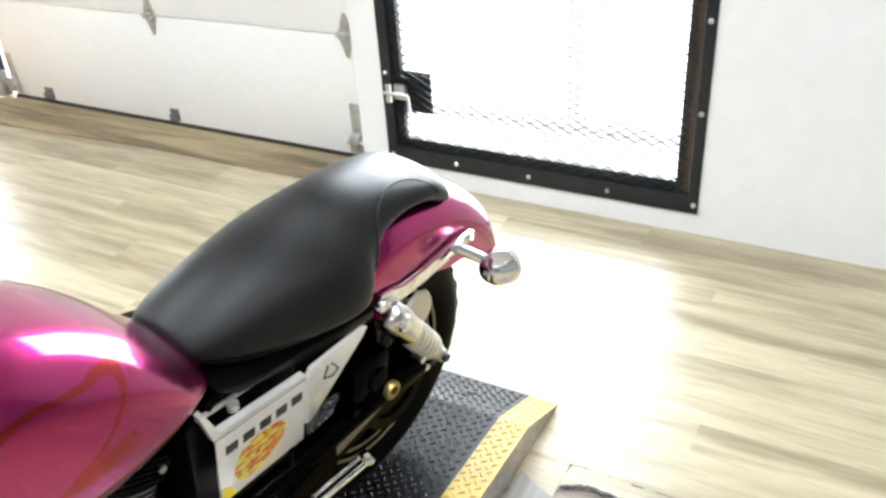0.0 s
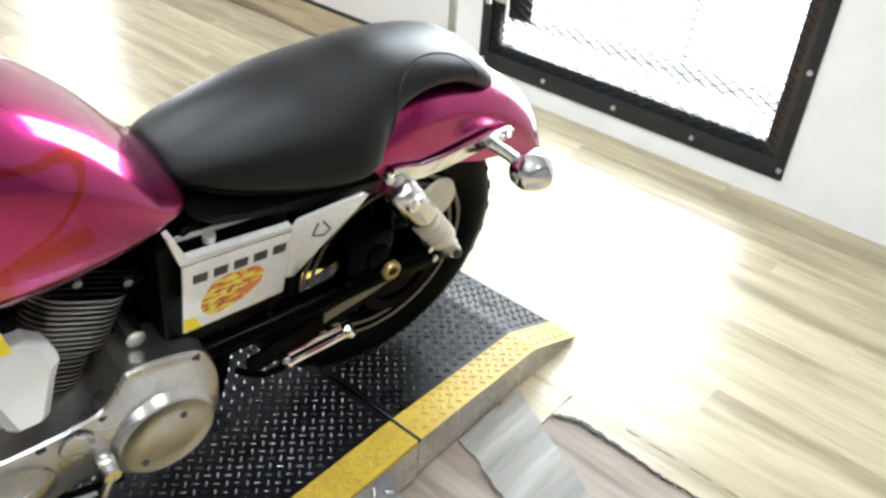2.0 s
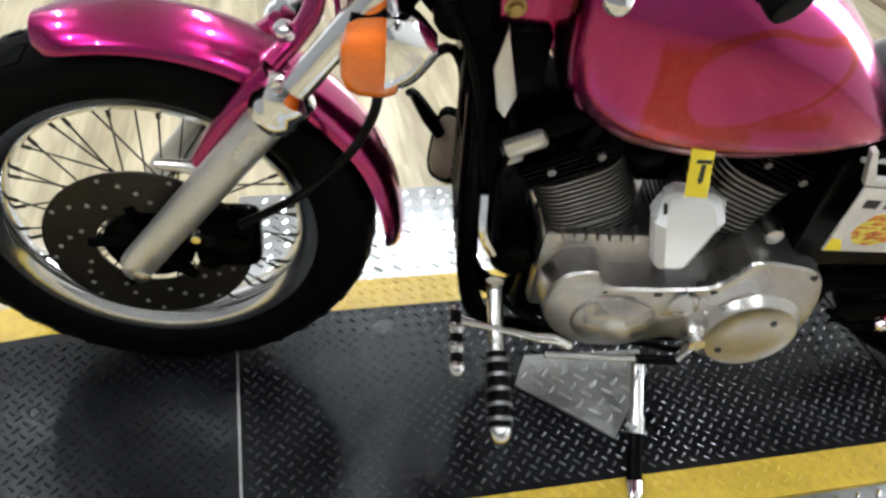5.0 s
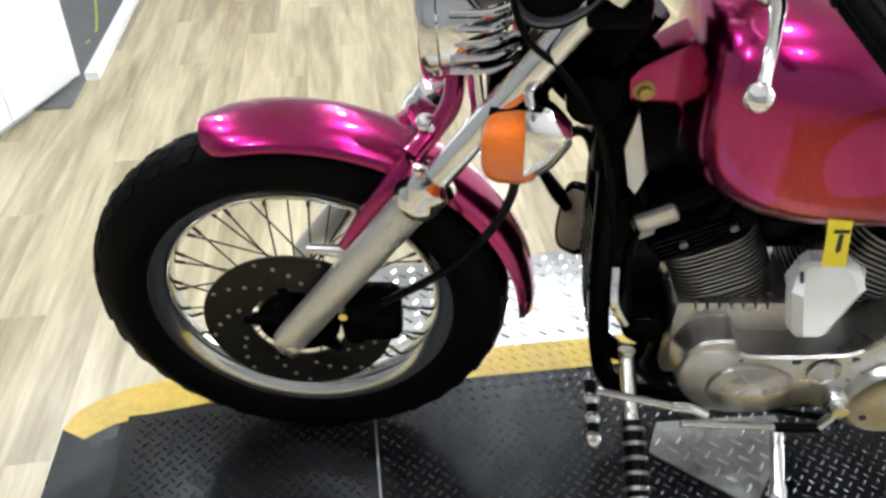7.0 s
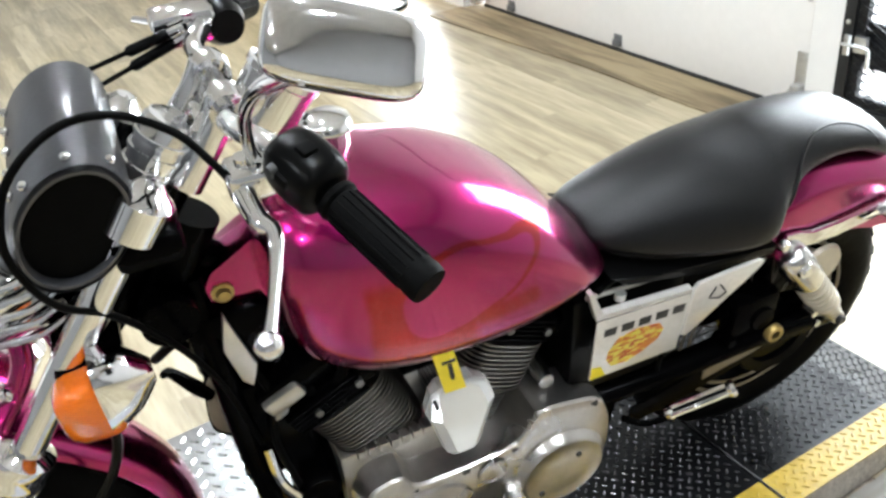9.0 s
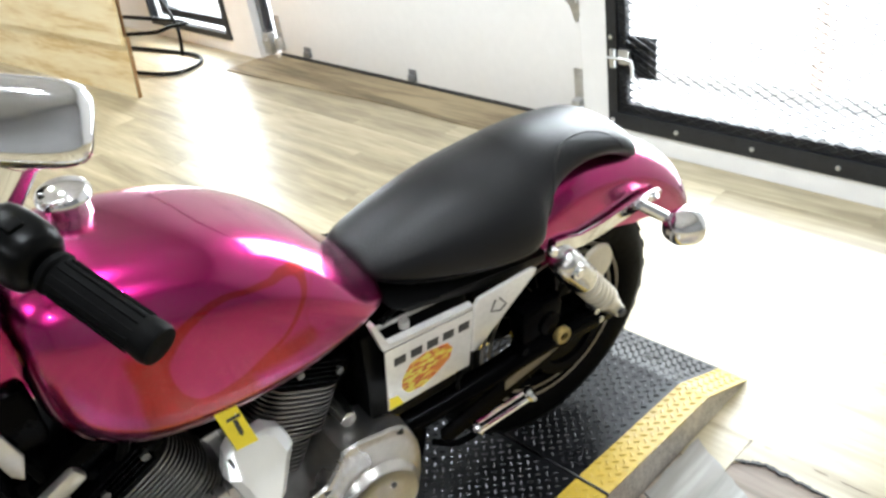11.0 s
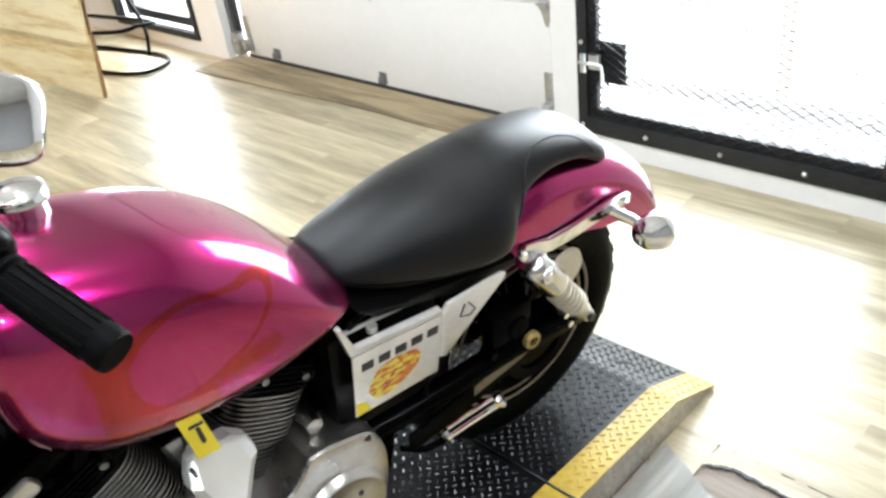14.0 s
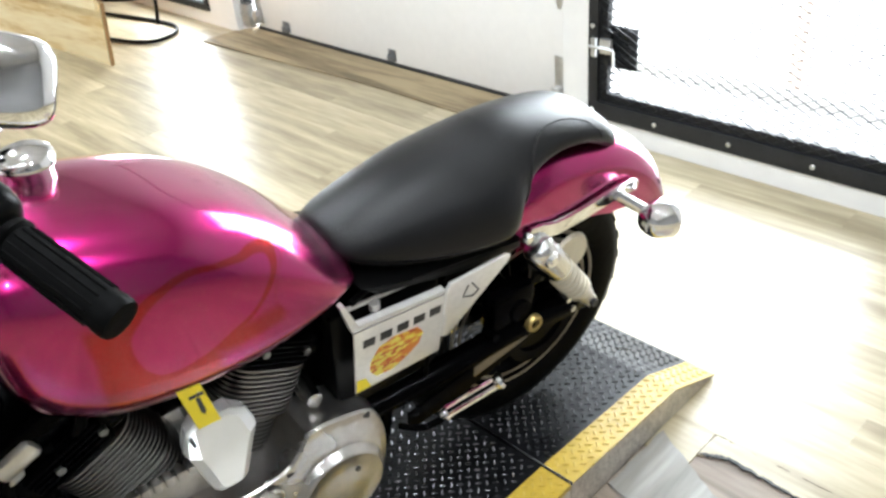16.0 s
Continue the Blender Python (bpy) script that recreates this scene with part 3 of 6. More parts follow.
def lugs(name, x0, x1, y0, y1, height, material, parent, inside=lambda x, y: True, q=0.0178, label=""):
    """Raised lens-shaped ridges of checker plate: each points at the flank of its neighbour, on a grid turned by 45 degrees."""
    vs, fs = [], []
    h, k = q / math.sqrt(2), q / 0.0178
    n = int((max(abs(x0), abs(x1)) + max(abs(y0), abs(y1))) / h) + 1
    for i in range(-n, n + 1):
        for j in range(-n, n + 1):
            x, y = (i - j) * h, (i + j) * h
            if not (x0 + 0.005 < x < x1 - 0.005 and y0 + 0.007 < y < y1 - 0.007 and inside(x, y)):
                continue
            a = radians(45 if (i + j) % 2 else -45)
            c, s = math.cos(a), math.sin(a)
            b = len(vs)
            for u, v, z in ((-0.0082, 0, 0), (-0.0042, -0.0024, 0), (0.0042, -0.0024, 0), (0.0082, 0, 0), (0.0042, 0.0024, 0), (-0.0042, 0.0024, 0), (-0.0048, 0, 0.0024), (0.0048, 0, 0.0024)):
                px, py = x + k * (c * u - s * v), y + k * (s * u + c * v)
                vs.append((px, py, height(py) + k * z + 0.0002))
            fs += [[b + m for m in f] for f in ((0, 1, 6), (1, 2, 7, 6), (2, 3, 7), (3, 4, 7), (4, 5, 6, 7), (5, 0, 6))]
    me = bpy.data.meshes.new(name)
    me.from_pydata(vs, [], fs)
    me.materials.append(M[material])
    ob = new(name, me)
    ob.parent = parent
    return tagged(ob, label, kind="stuff")


flat = lambda y: DECK
lip = lambda y: DECK + 0.0008
plate_front = -0.63
lugs("checker_relief", -S1, S0, plate_front, 0.578, flat, "lug_worn", lift)
lugs("checker_relief", -S1 + 0.02, S0 - 0.02, -1.08, plate_front - 0.01, lambda y: DECK + 0.004, "deck_black", lift)
lugs("checker_relief", S0, HW, -1.0, 0.578, lip, "deck_yellow", lift)
lugs("checker_relief", -HW, -S1, -1.0, 0.578, lip, "deck_yellow", lift)
lugs("checker_relief", -S1, S0, 0.591, 1.138, ramp_z, "lug_worn", lift)
lugs("checker_relief", S0, HW, 0.591, 1.138, ramp_z, "deck_yellow", lift)
lugs("checker_relief", -HW, -S1, 0.591, 1.138, ramp_z, "deck_yellow", lift)
part("front_plate", box(nb(), -S1 + 0.016, S0 - 0.016, -1.10, plate_front - 0.004, DECK, DECK + 0.004, 0.001), "deck_black", lift, "black checker-plate wheel plate")
part("plate_edge", box(nb(), -S1 + 0.06, S0 - 0.004, plate_front - 0.004, plate_front, DECK, DECK + 0.005), "galvanised", lift, "bright worn plate edge", smooth=False)
part("hinge_bar", tube(nb(), [(-HW, 0.585, DECK - 0.004), (HW, 0.585, DECK - 0.004)], 0.0055, 8), "black_metal", lift)

# round-ended side platform, level with the deck
side = thing("side_platform", "silver checker-plate side platform beside the lift", "platform", pose(-0.438, 0.65, 0, 0, 0, -0.45))
ZP = DECK - 0.006
top = []
for k in range(0, 19):
    a = radians(71.9 * (1 - k / 18))
    top.append((0.197 + 0.35 * math.cos(a), 0.163 + 0.35 * math.sin(a)))
top += [(0.547, -1.0), (0.3055, -1.0)]
bm = nb()
prism(bm, top, "z", 0.02, ZP)
part("plate", bm, "aluminium", side, smooth=False)


def on_side(x, y):
    if y < 0.163:
        return x < 0.537
    return math.hypot(x - 0.197, y - 0.163) < 0.338


lugs("checker_relief", 0.3055, 0.547, -1.0, 0.49, lambda y: ZP, "lug_bright", side, on_side, 0.0285)
bm = nb()
for k in range(3):
    box(bm, 0.32 + 0.09 * k, 0.35 + 0.09 * k, -0.95, 0.15, 0, 0.02)
part("foot", bm, "black_metal", side, smooth=False)
far = thing("side_platform", "pale silver checker-plate platform under the fork side", "platform", pose(-0.438, 0.65, 0, 0, 0, -0.45))
bm = nb()
box(bm, -0.63, -0.307, -0.62, 0.42, 0.0, 0.097, 0.003)
part("plate", bm, "aluminium", far)
lugs("checker_relief", -0.625, -0.312, -0.61, 0.41, lambda y: 0.097, "lug_bright", far, q=0.0285)
for y in (-0.28, 0.1):
    part("screw", lathe(nb(), [(0, 0.0025), (0.006, 0.002), (0.007, 0)], "z", (-0.347, y, 0.097), 10), "galvanised", far)

# loose silver plate under the engine
wedge = thing("loose_plate", "bent silver checker-plate offcut on the deck", "plate", pose(0, 0, DECK + 0.003))
bm = nb()
prism(bm, [(-0.424, 0.503), (-0.283, 0.641), (-0.421, 0.760), (-0.475, 0.765), (-0.490, 0.540), (-0.471, 0.528)], "z", 0, 0.004)
part("plate", bm, "plate_dull", wedge, smooth=False)
lugs("checker_relief", -0.48, -0.28, 0.5, 0.76, lambda y: 0.004, "plate_dull", wedge, lambda x, y: y > 0.503 + (x + 0.424) * 0.979 + 0.016 and y < 0.760 - (x + 0.421) * 0.862 - 0.016 and x > -0.475, 0.0285)

# ---------------------------------------------------------------- the motorcycle
M["chrome_worn"] = mat("chrome_worn", (0.70, 0.69, 0.67), 0.22, 1.0, var=0.15, scale=14)
M["slider"] = mat("slider", (0.60, 0.58, 0.54), 0.30, 0.8, var=0.10, scale=10, stretch=(6, 1, 1))
M["fin_edge"] = mat("fin_edge", (0.16, 0.155, 0.15), 0.35, 0.9, var=0.2, scale=30)
M["disc_steel"] = mat("disc_steel", (0.030, 0.026, 0.021), 0.38, 0.8, var=0.3, scale=18)
M["rim_chrome"] = mat("rim_chrome", (0.74, 0.74, 0.74), 0.11, 1.0, var=0.08, scale=14)
M["tag_yellow"] = mat("tag_yellow", (0.85, 0.68, 0.03), 0.45, var=0.06)
M["ink"] = mat("ink", (0.02, 0.02, 0.02), 0.5)
M["bright_cover"] = mat("bright_cover", (0.82, 0.82, 0.81), 0.2, 0.25, var=0.03, scale=5)
M["stripe_cream"] = mat("stripe_cream", (0.17, 0.14, 0.10), 0.4, 0.2, var=0.2)
M["roll_leather"] = mat("roll_leather", (0.040, 0.040, 0.045), 0.40, var=0.3, scale=12, bump=0.1, bscale=300, coat=0.5, spec=0.9)
M["cream"] = mat("cream", (0.62, 0.56, 0.44), 0.35, 0.2, var=0.1)
M["gold"] = mat("gold", (0.45, 0.33, 0.12), 0.35, 0.8, var=0.2)
M["white_panel"] = mat("white_panel", (0.72, 0.70, 0.66), 0.22, 0.35, var=0.10, scale=12)
M["lens_clear"] = M["glass"]


def flame_paint(name, lobes, zones):
    """Candy magenta with red ribbons: lobes are (y, z, length, height, turn, ring); zones are (y0, y1, z0, z1)."""
    m = bpy.data.materials.new(name)
    m.use_nodes = True
    n, l = m.node_tree.nodes, m.node_tree.links
    b = n["Principled BSDF"]
    tc, sep = n.new("ShaderNodeTexCoord"), n.new("ShaderNodeSeparateXYZ")
    nz, warp = n.new("ShaderNodeTexNoise"), n.new("ShaderNodeVectorMath")
    nz.inputs["Scale"].default_value = 9
    l.new(tc.outputs["Object"], nz.inputs["Vector"])
    warp.operation = "MULTIPLY_ADD"
    warp.inputs[1].default_value = (0.03, 0.03, 0.03)
    l.new(nz.outputs["Color"], warp.inputs[0]), l.new(tc.outputs["Object"], warp.inputs[2])
    l.new(warp.outputs[0], sep.inputs[0])
    Y, Z = sep.outputs[1], sep.outputs[2]

    def op(kind, a, c=None, d=None):
        k = n.new("ShaderNodeMath")
        k.operation = kind
        for i, v in enumerate((a, c, d)):
            if v is None:
                continue
            if isinstance(v, (int, float)):
                k.inputs[i].default_value = v
            else:
                l.new(v, k.inputs[i])
        return k.outputs[0]

    def step(v, e, w):
        r = n.new("ShaderNodeMapRange")
        r.interpolation_type = "SMOOTHSTEP"
        r.inputs[1].default_value, r.inputs[2].default_value = e - w, e + w
        l.new(v, r.inputs[0])
        return r.outputs[0]

    red, keep = None, None
    for y, z, a, h, turn, ring in lobes:
        c, s = math.cos(radians(turn)), math.sin(radians(turn))
        dy, dz = op("SUBTRACT", Y, y + 0.015), op("SUBTRACT", Z, z + 0.015)
        u = op("ADD", op("MULTIPLY", dy, c / a), op("MULTIPLY", dz, s / a))
        v = op("ADD", op("MULTIPLY", dy, -s / h), op("MULTIPLY", dz, c / h))
        v = op("DIVIDE", v, op("MAXIMUM", 0.3, op("SUBTRACT", 1.0, op("MULTIPLY", u, 0.42))))
        d = op("SQRT", op("ADD", op("MULTIPLY", u, u), op("MULTIPLY", v, v)))
        out = step(d, 1.0, 0.03)
        band = op("MULTIPLY", out, op("SUBTRACT", 1.0, step(d, 1.0 + ring, 0.03)))
        red = band if red is None else op("MAXIMUM", red, band)
        keep = out if keep is None else op("MULTIPLY", keep, out)
    for y0, y1, z0, z1 in zones:
        q = op("MULTIPLY", op("MULTIPLY", step(Y, y0 + 0.015, 0.006), op("SUBTRACT", 1.0, step(Y, y1 + 0.015, 0.01))), op("MULTIPLY", step(Z, z0 + 0.015, 0.008), op("SUBTRACT", 1.0, step(Z, z1 + 0.015, 0.012))))
        red = op("MAXIMUM", red, q) if red is not None else q
    red = op("MULTIPLY", red, keep)
    mix = n.new("ShaderNodeMix")
    mix.data_type = "RGBA"
    mix.inputs[6].default_value, mix.inputs[7].default_value = (0.40, 0.010, 0.132, 1), (0.33, 0.002, 0.008, 1)
    l.new(red, mix.inputs[0])
    l.new(mix.outputs[2], b.inputs["Base Color"])
    b.inputs["Metallic"].default_value, b.inputs["Roughness"].default_value = 1.0, 0.23
    b.inputs["Specular IOR Level"].default_value = 0.2
    b.inputs["Coat Weight"].default_value, b.inputs["Coat Roughness"].default_value = 1.0, 0.03
    return m


M["tank_paint"] = flame_paint("tank_paint", [(0.797, 0.711, 0.097, 0.051, 14, 0.20), (0.963, 0.668, 0.078, 0.040, -25, 0.02)], [(0.657, 0.735, 0.54, 0.754), (0.66, 0.80, 0.54, 0.655), (0.80, 0.90, 0.640, 0.672)])
M["fender_paint"] = flame_paint("fender_paint", [(-0.02, 0.645, 0.06, 0.025, -5, 0.02)], [(0.02, 0.09, 0.680, 0.73)])

bike = thing("motorcycle", "magenta custom motorcycle with black seat on its side stand", "motorcycle", pose(-0.610, -0.0865, 0.1234, 0, 8, -8.67))
P = lambda name, bm, k, label="", parent=None, **kw: part(name, bm, k, parent or bike, label, **kw)


def wheel(name, c, R, w, rr, tread, n_spokes, rim="rim_chrome"):
    """Tyre with tread blocks, chrome rim, hub and crossed spokes."""
    bm = nb()
    prof = [(rr - 0.004, -w * 0.62), (rr + 0.008, -w * 0.85), (rr + (R - rr) * 0.5, -w), (R - 0.018, -w * 0.82), (R - 0.004, -w * 0.42), (R, 0), (R - 0.004, w * 0.42), (R - 0.018, w * 0.82), (rr + (R - rr) * 0.5, w), (rr + 0.008, w * 0.85), (rr - 0.004, w * 0.62)]
    lathe(bm, prof, "x", c, 72)
    ty = P(name, bm, "rubber")
    bm = nb()
    for k in range(tread):
        a = 2 * math.pi * k / tread
        for sgn in (-1, 1):
            for j, (x0, x1, da) in enumerate(((0.10, 0.38, 0.0), (0.42, 0.74, 0.35))):
                pts = []
                for x, q in ((x0, 0.0), (x1, 0.22), (x1, 0.62), (x0, 0.42)):
                    b = a + (q + da + (0.5 if sgn > 0 else 0)) * 2 * math.pi / tread
                    rad = R + 0.0012 - 0.0135 * (x / 0.74) ** 2
                    pts.append((b, x * w * sgn * 1.05, rad))
                lo = [bm.verts.new((c[0] + x, c[1] + math.cos(b) * (rad - 0.006), c[2] + math.sin(b) * (rad - 0.006))) for b, x, rad in pts]
                hi = [bm.verts.new((c[0] + x, c[1] + math.cos(b) * rad, c[2] + math.sin(b) * rad)) for b, x, rad in pts]
                skin(bm, [lo, hi])
    part("tread", bm, "rubber", ty, smooth=False)
    bm = nb()
    lathe(bm, [(rr - 0.022, -w * 0.25), (rr - 0.016, -w * 0.5), (rr - 0.002, -w * 0.6), (rr + 0.006, -w * 0.66), (rr + 0.004, -w * 0.72), (rr - 0.008, -w * 0.66), (rr - 0.024, -w * 0.5), (rr - 0.032, -w * 0.2), (rr - 0.034, 0), (rr - 0.032, w * 0.2), (rr - 0.024, w * 0.5), (rr - 0.008, w * 0.66), (rr + 0.004, w * 0.72), (rr + 0.006, w * 0.66), (rr - 0.002, w * 0.6), (rr - 0.016, w * 0.5), (rr - 0.022, w * 0.25)], "x", c, 72)
    part("rim", bm, rim, ty, "chrome wheel rim" if rim == "rim_chrome" else "black wheel rim")
    bm = nb()
    lathe(bm, [(0, -0.06), (0.018, -0.06), (0.02, -0.045), (0.036, -0.044), (0.037, -0.035), (0.022, -0.025), (0.022, 0.025), (0.037, 0.035), (0.036, 0.044), (0.02, 0.045), (0.018, 0.06), (0, 0.06)], "x", c, 24)
    part("hub", bm, "chrome_worn", ty)
    me = None
    for k in range(n_spokes):
        sgn = 1 if k % 2 else -1
        a = 2 * math.pi * k / n_spokes
        b = a + (0.55 if (k // 2) % 2 else -0.55)
        p = (c[0] + sgn * 0.036, c[1] + 0.034 * math.cos(b), c[2] + 0.034 * math.sin(b))
        q = (c[0] + sgn * 0.006, c[1] + (rr - 0.030) * math.cos(a), c[2] + (rr - 0.030) * math.sin(a))
        bm = nb()
        tube(bm, [p, q], 0.0016, 5)
        q2 = Vector(q) + (Vector(p) - Vector(q)).normalized() * 0.018
        tube(bm, [q, q2], 0.0032, 6)
        part("spoke", bm, "disc_steel", ty, smooth=False)
    return ty


CF, CR = (0, 0.018, 0.317), (0, 1.438, 0.272)
fw = wheel("front_wheel", CF, 0.333, 0.050, 0.244, 36, 40)
rw = wheel("rear_wheel", CR, 0.281, 0.050, 0.196, 30, 40, "black_metal")

# front brake
bm = nb()
lathe(bm, [(0.075, -0.0025), (0.148, -0.0025), (0.149, 0), (0.148, 0.0025), (0.075, 0.0025), (0.075, -0.0025)], "x", (0.068, CF[1], CF[2]), 48)
disc = part("brake_disc", bm, "disc_steel", fw, "drilled brown steel brake disc")
for k in range(36):
    a, rad = 2 * math.pi * k / 36, 0.095 + 0.015 * (k % 4)
    part("drill_hole", lathe(nb(), [(0, 0.0012), (0.0036, 0.0010), (0.0036, 0)], "x", (0.0705, CF[1] + rad * math.cos(a), CF[2] + rad * math.sin(a)), 8), "plate_dull", fw)
bm = nb()
for k in range(5):
    a = 2 * math.pi * (k + 0.2) / 5
    tube(bm, [(0.064, CF[1] + 0.03 * math.cos(a), CF[2] + 0.03 * math.sin(a)), (0.068, CF[1] + 0.085 * math.cos(a + 0.25), CF[2] + 0.085 * math.sin(a + 0.25))], [0.014, 0.009], 8)
lathe(bm, [(0, 0.078), (0.025, 0.076), (0.04, 0.066), (0.066, 0.0655), (0.068, 0.05), (0, 0.05)], "x", (0, CF[1], CF[2]), 32)
part("disc_carrier", bm, "black_metal", fw)
bm = nb()
box(bm, 0.045, 0.105, 0.09, 0.185, 0.31, 0.40, 0.018, 3)
tube(bm, [(0.10, 0.115, 0.335), (0.112, 0.115, 0.335)], 0.016, 14), tube(bm, [(0.10, 0.155, 0.37), (0.112, 0.155, 0.37)], 0.016, 14)
P("brake_caliper", bm, "black_metal", "black brake caliper")
P("caliper_bolt", tube(nb(), [(0.10, 0.10, 0.385), (0.116, 0.10, 0.385)], 0.007, 8), "chrome")

P("caliper_bridge", tube(nb(), [(0.075, 0.055, 0.488), (0.078, 0.10, 0.487), (0.08, 0.15, 0.476)], [0.008, 0.011, 0.010], 10, smooth=4), "chrome_worn", "scuffed bright caliper bracket")

# fork
d = Vector((0, 0.454, 0.616)).normalized()
A0 = Vector((0, 0.004, 0.310))
for x in (0.10, -0.10):
    o = Vector((x, 0, 0)) + A0
    lf = P("fork_slider", tube(nb(), [o - d * 0.012, o, o + d * 0.02, o + d * 0.24, o + d * 0.355], [0.016, 0.024, 0.0255, 0.0262, 0.0262], 24), "slider", "satin aluminium fork leg")
    bm = nb()
    lathe(bm, [(0.025, -0.004), (0.0295, -0.003), (0.034, 0.004), (0.036, 0.02), (0.034, 0.032), (0.036, 0.036), (0.034, 0.05), (0.024, 0.056), (0.02, 0.058)], d, o + d * 0.352, 24)
    part("dust_cap", bm, "chrome", lf, "chrome fork seal cover")
    part("fork_tube", tube(nb(), [o + d * 0.40, o + d * 0.755], 0.0195, 20), "chrome", lf, "chrome fork tube")
    bm = nb()
    lathe(bm, [(0.0195, 0.0), (0.031, 0.003), (0.032, 0.045), (0.026, 0.052), (0.018, 0.058), (0.012, 0.066), (0, 0.067)], d, o + d * 0.722, 20)
    part("top_cap", bm, "chrome", lf, "chrome fork top nut")
    bm = nb()
    lathe(bm, [(0.0, -0.012), (0.011, -0.01), (0.012, 0.006), (0, 0.008)], "x", o + Vector((0.02 if x > 0 else -0.02, 0.012, 0.004)), 12)
    part("axle_nut", bm, "chrome_worn", lf)
bm = nb()
for s0, hw in ((0.53, 0.035), (0.70, 0.028)):
    c = A0 + d * s0 + Vector((0, 0.02, 0))
    box(bm, -0.125, 0.125, c.y - 0.03, c.y + 0.045, c.z - 0.02, c.z + 0.02, 0.012)
tube(bm, [A0 + d * 0.5 + Vector((0, 0.06, 0)), A0 + d * 0.73 + Vector((0, 0.06, 0))], 0.03, 16)
P("fork_clamp", bm, "black_metal")
P("axle", tube(nb(), [(-0.11, 0.022, 0.32), (0.112, 0.022, 0.32)], 0.009, 12), "chrome_worn")


def fender(name, c, r0, a0, a1, hw, prof, paint, n=40, taper=0.0):
    """A mudguard: a curved shell swept about the wheel; prof gives (share of half width, drop)."""
    bm = nb()
    rows = []
    for k in range(n + 1):
        t = k / n
        a = radians(a0 + (a1 - a0) * t)
        r = r0[0] + (r0[1] - r0[0]) * t
        end = min(t, 1 - t)
        e = math.sqrt(min(1, end / 0.06 + 0.02)) if end < 0.06 else 1.0
        row = []
        for s, dr in prof:
            row.append(bm.verts.new((c[0] + s * hw * (0.55 + 0.45 * e) * (1 - taper * t), c[1] + math.cos(a) * (r - dr), c[2] + math.sin(a) * (r - dr))))
        rows.append(row)
    skin(bm, rows, False, False)
    bmesh.ops.recalc_face_normals(bm, faces=bm.faces)
    bmesh.ops.solidify(bm, geom=bm.faces[:], thickness=0.003)
    return P(name, bm, paint)


SH = [(math.sin(radians(q)), 0.030 * (1 - math.cos(radians(q)))) for q in range(-90, 91, 10)]
fender("front_fender", (0, 0.026, 0.311), (0.364, 0.370), 107, -3, 0.059, SH, "fender_paint")
for x in (0.062, -0.062):
    P("fender_bracket", tube(nb(), [(x * 0.9, 0.215, 0.622), (x * 1.08, 0.178, 0.590), (x * 1.14, 0.145, 0.545), (x * 1.2, 0.109, 0.490)], [0.022, 0.019, 0.016, 0.011], 12, smooth=4), "fender_paint")

# turn signals
bm = nb()
loft(bm, [(y + 0.016, 0.135, hw, 0.711 - 0.95 * h, 0.711 + 0.95 * h, 0.5, 3.3) for y, hw, h in ((0.284, 0.008, 0.012), (0.286, 0.018, 0.027), (0.292, 0.026, 0.037), (0.304, 0.030, 0.044), (0.328, 0.032, 0.046), (0.340, 0.0315, 0.0445), (0.348, 0.029, 0.040), (0.352, 0.022, 0.032))], 36)
sig = P("front_signal", bm, "orange", "orange turn signal lens")
bm = nb()
loft(bm, refine([(0.350, 0.133, 0.036, 0.674, 0.776, 0.5, 3.5), (0.361, 0.131, 0.036, 0.674, 0.774, 0.5, 3), (0.386, 0.128, 0.029, 0.682, 0.762, 0.5, 2.4), (0.408, 0.124, 0.013, 0.706, 0.736, 0.5, 2)], 3), 28)
part("housing", bm, "chrome", sig, "chrome signal housing")
part("stem", tube(nb(), [(0.13, 0.355, 0.725), (0.10, 0.35, 0.75)], 0.012, 10), "chrome", sig)
part("lead", tube(nb(), [(0.125, 0.345, 0.68), (0.12, 0.34, 0.62), (0.115, 0.31, 0.55), (0.105, 0.25, 0.47), (0.10, 0.16, 0.40)], 0.0065, 8, smooth=6), "black_plastic", sig, "black brake hose")
bm = nb()
loft(bm, [(y, -0.135, hw, 0.742 - h, 0.742 + h, 0.5, 4) for y, hw, h in ((0.290, 0.030, 0.038), (0.318, 0.035, 0.053), (0.345, 0.035, 0.05), (0.39, 0.012, 0.02))], 20)
P("front_signal", bm, "chrome")

# headlight
HL = Vector((0, 0.234, 0.824))
ax = Vector((0, 1, 0.05)).normalized()
bm = nb()
lathe(bm, [(0.0, 0.135), (0.03, 0.130), (0.056, 0.115), (0.076, 0.08), (0.085, 0.04), (0.088, 0.018), (0.092, 0.016), (0.094, 0.006), (0.090, -0.004), (0.087, -0.006), (0.086, 0.004)], ax, HL, 40)
hl = P("headlight", bm, "chrome", "chrome headlight bucket")
bm = nb()
lathe(bm, [(0.087, 0.0), (0.06, -0.008), (0.03, -0.013), (0, -0.014)], ax, HL, 32)
part("lens", bm, "lens_clear", hl)
bm = nb()
lathe(bm, [(0.086, 0.006), (0.07, 0.03), (0.04, 0.055), (0, 0.065)], ax, HL, 32)
part("reflector", bm, "chrome", hl)
for k in range(5):
    zz = 0.782 + 0.018 * k
    P("lamp_bar", tube(nb(), [(0.080, 0.265, zz), (0.086, 0.31, zz + 0.004), (0.072, 0.345, zz + 0.01)], 0.0045, 8, smooth=4), "chrome", "chrome bar beside the headlight")
P("headlight_bracket", tube(nb(), [(0.0, 0.27, 0.745), (0.02, 0.265, 0.70), (0.03, 0.24, 0.66), (0.06, 0.21, 0.64)], 0.014, 10, smooth=4), "fender_paint")
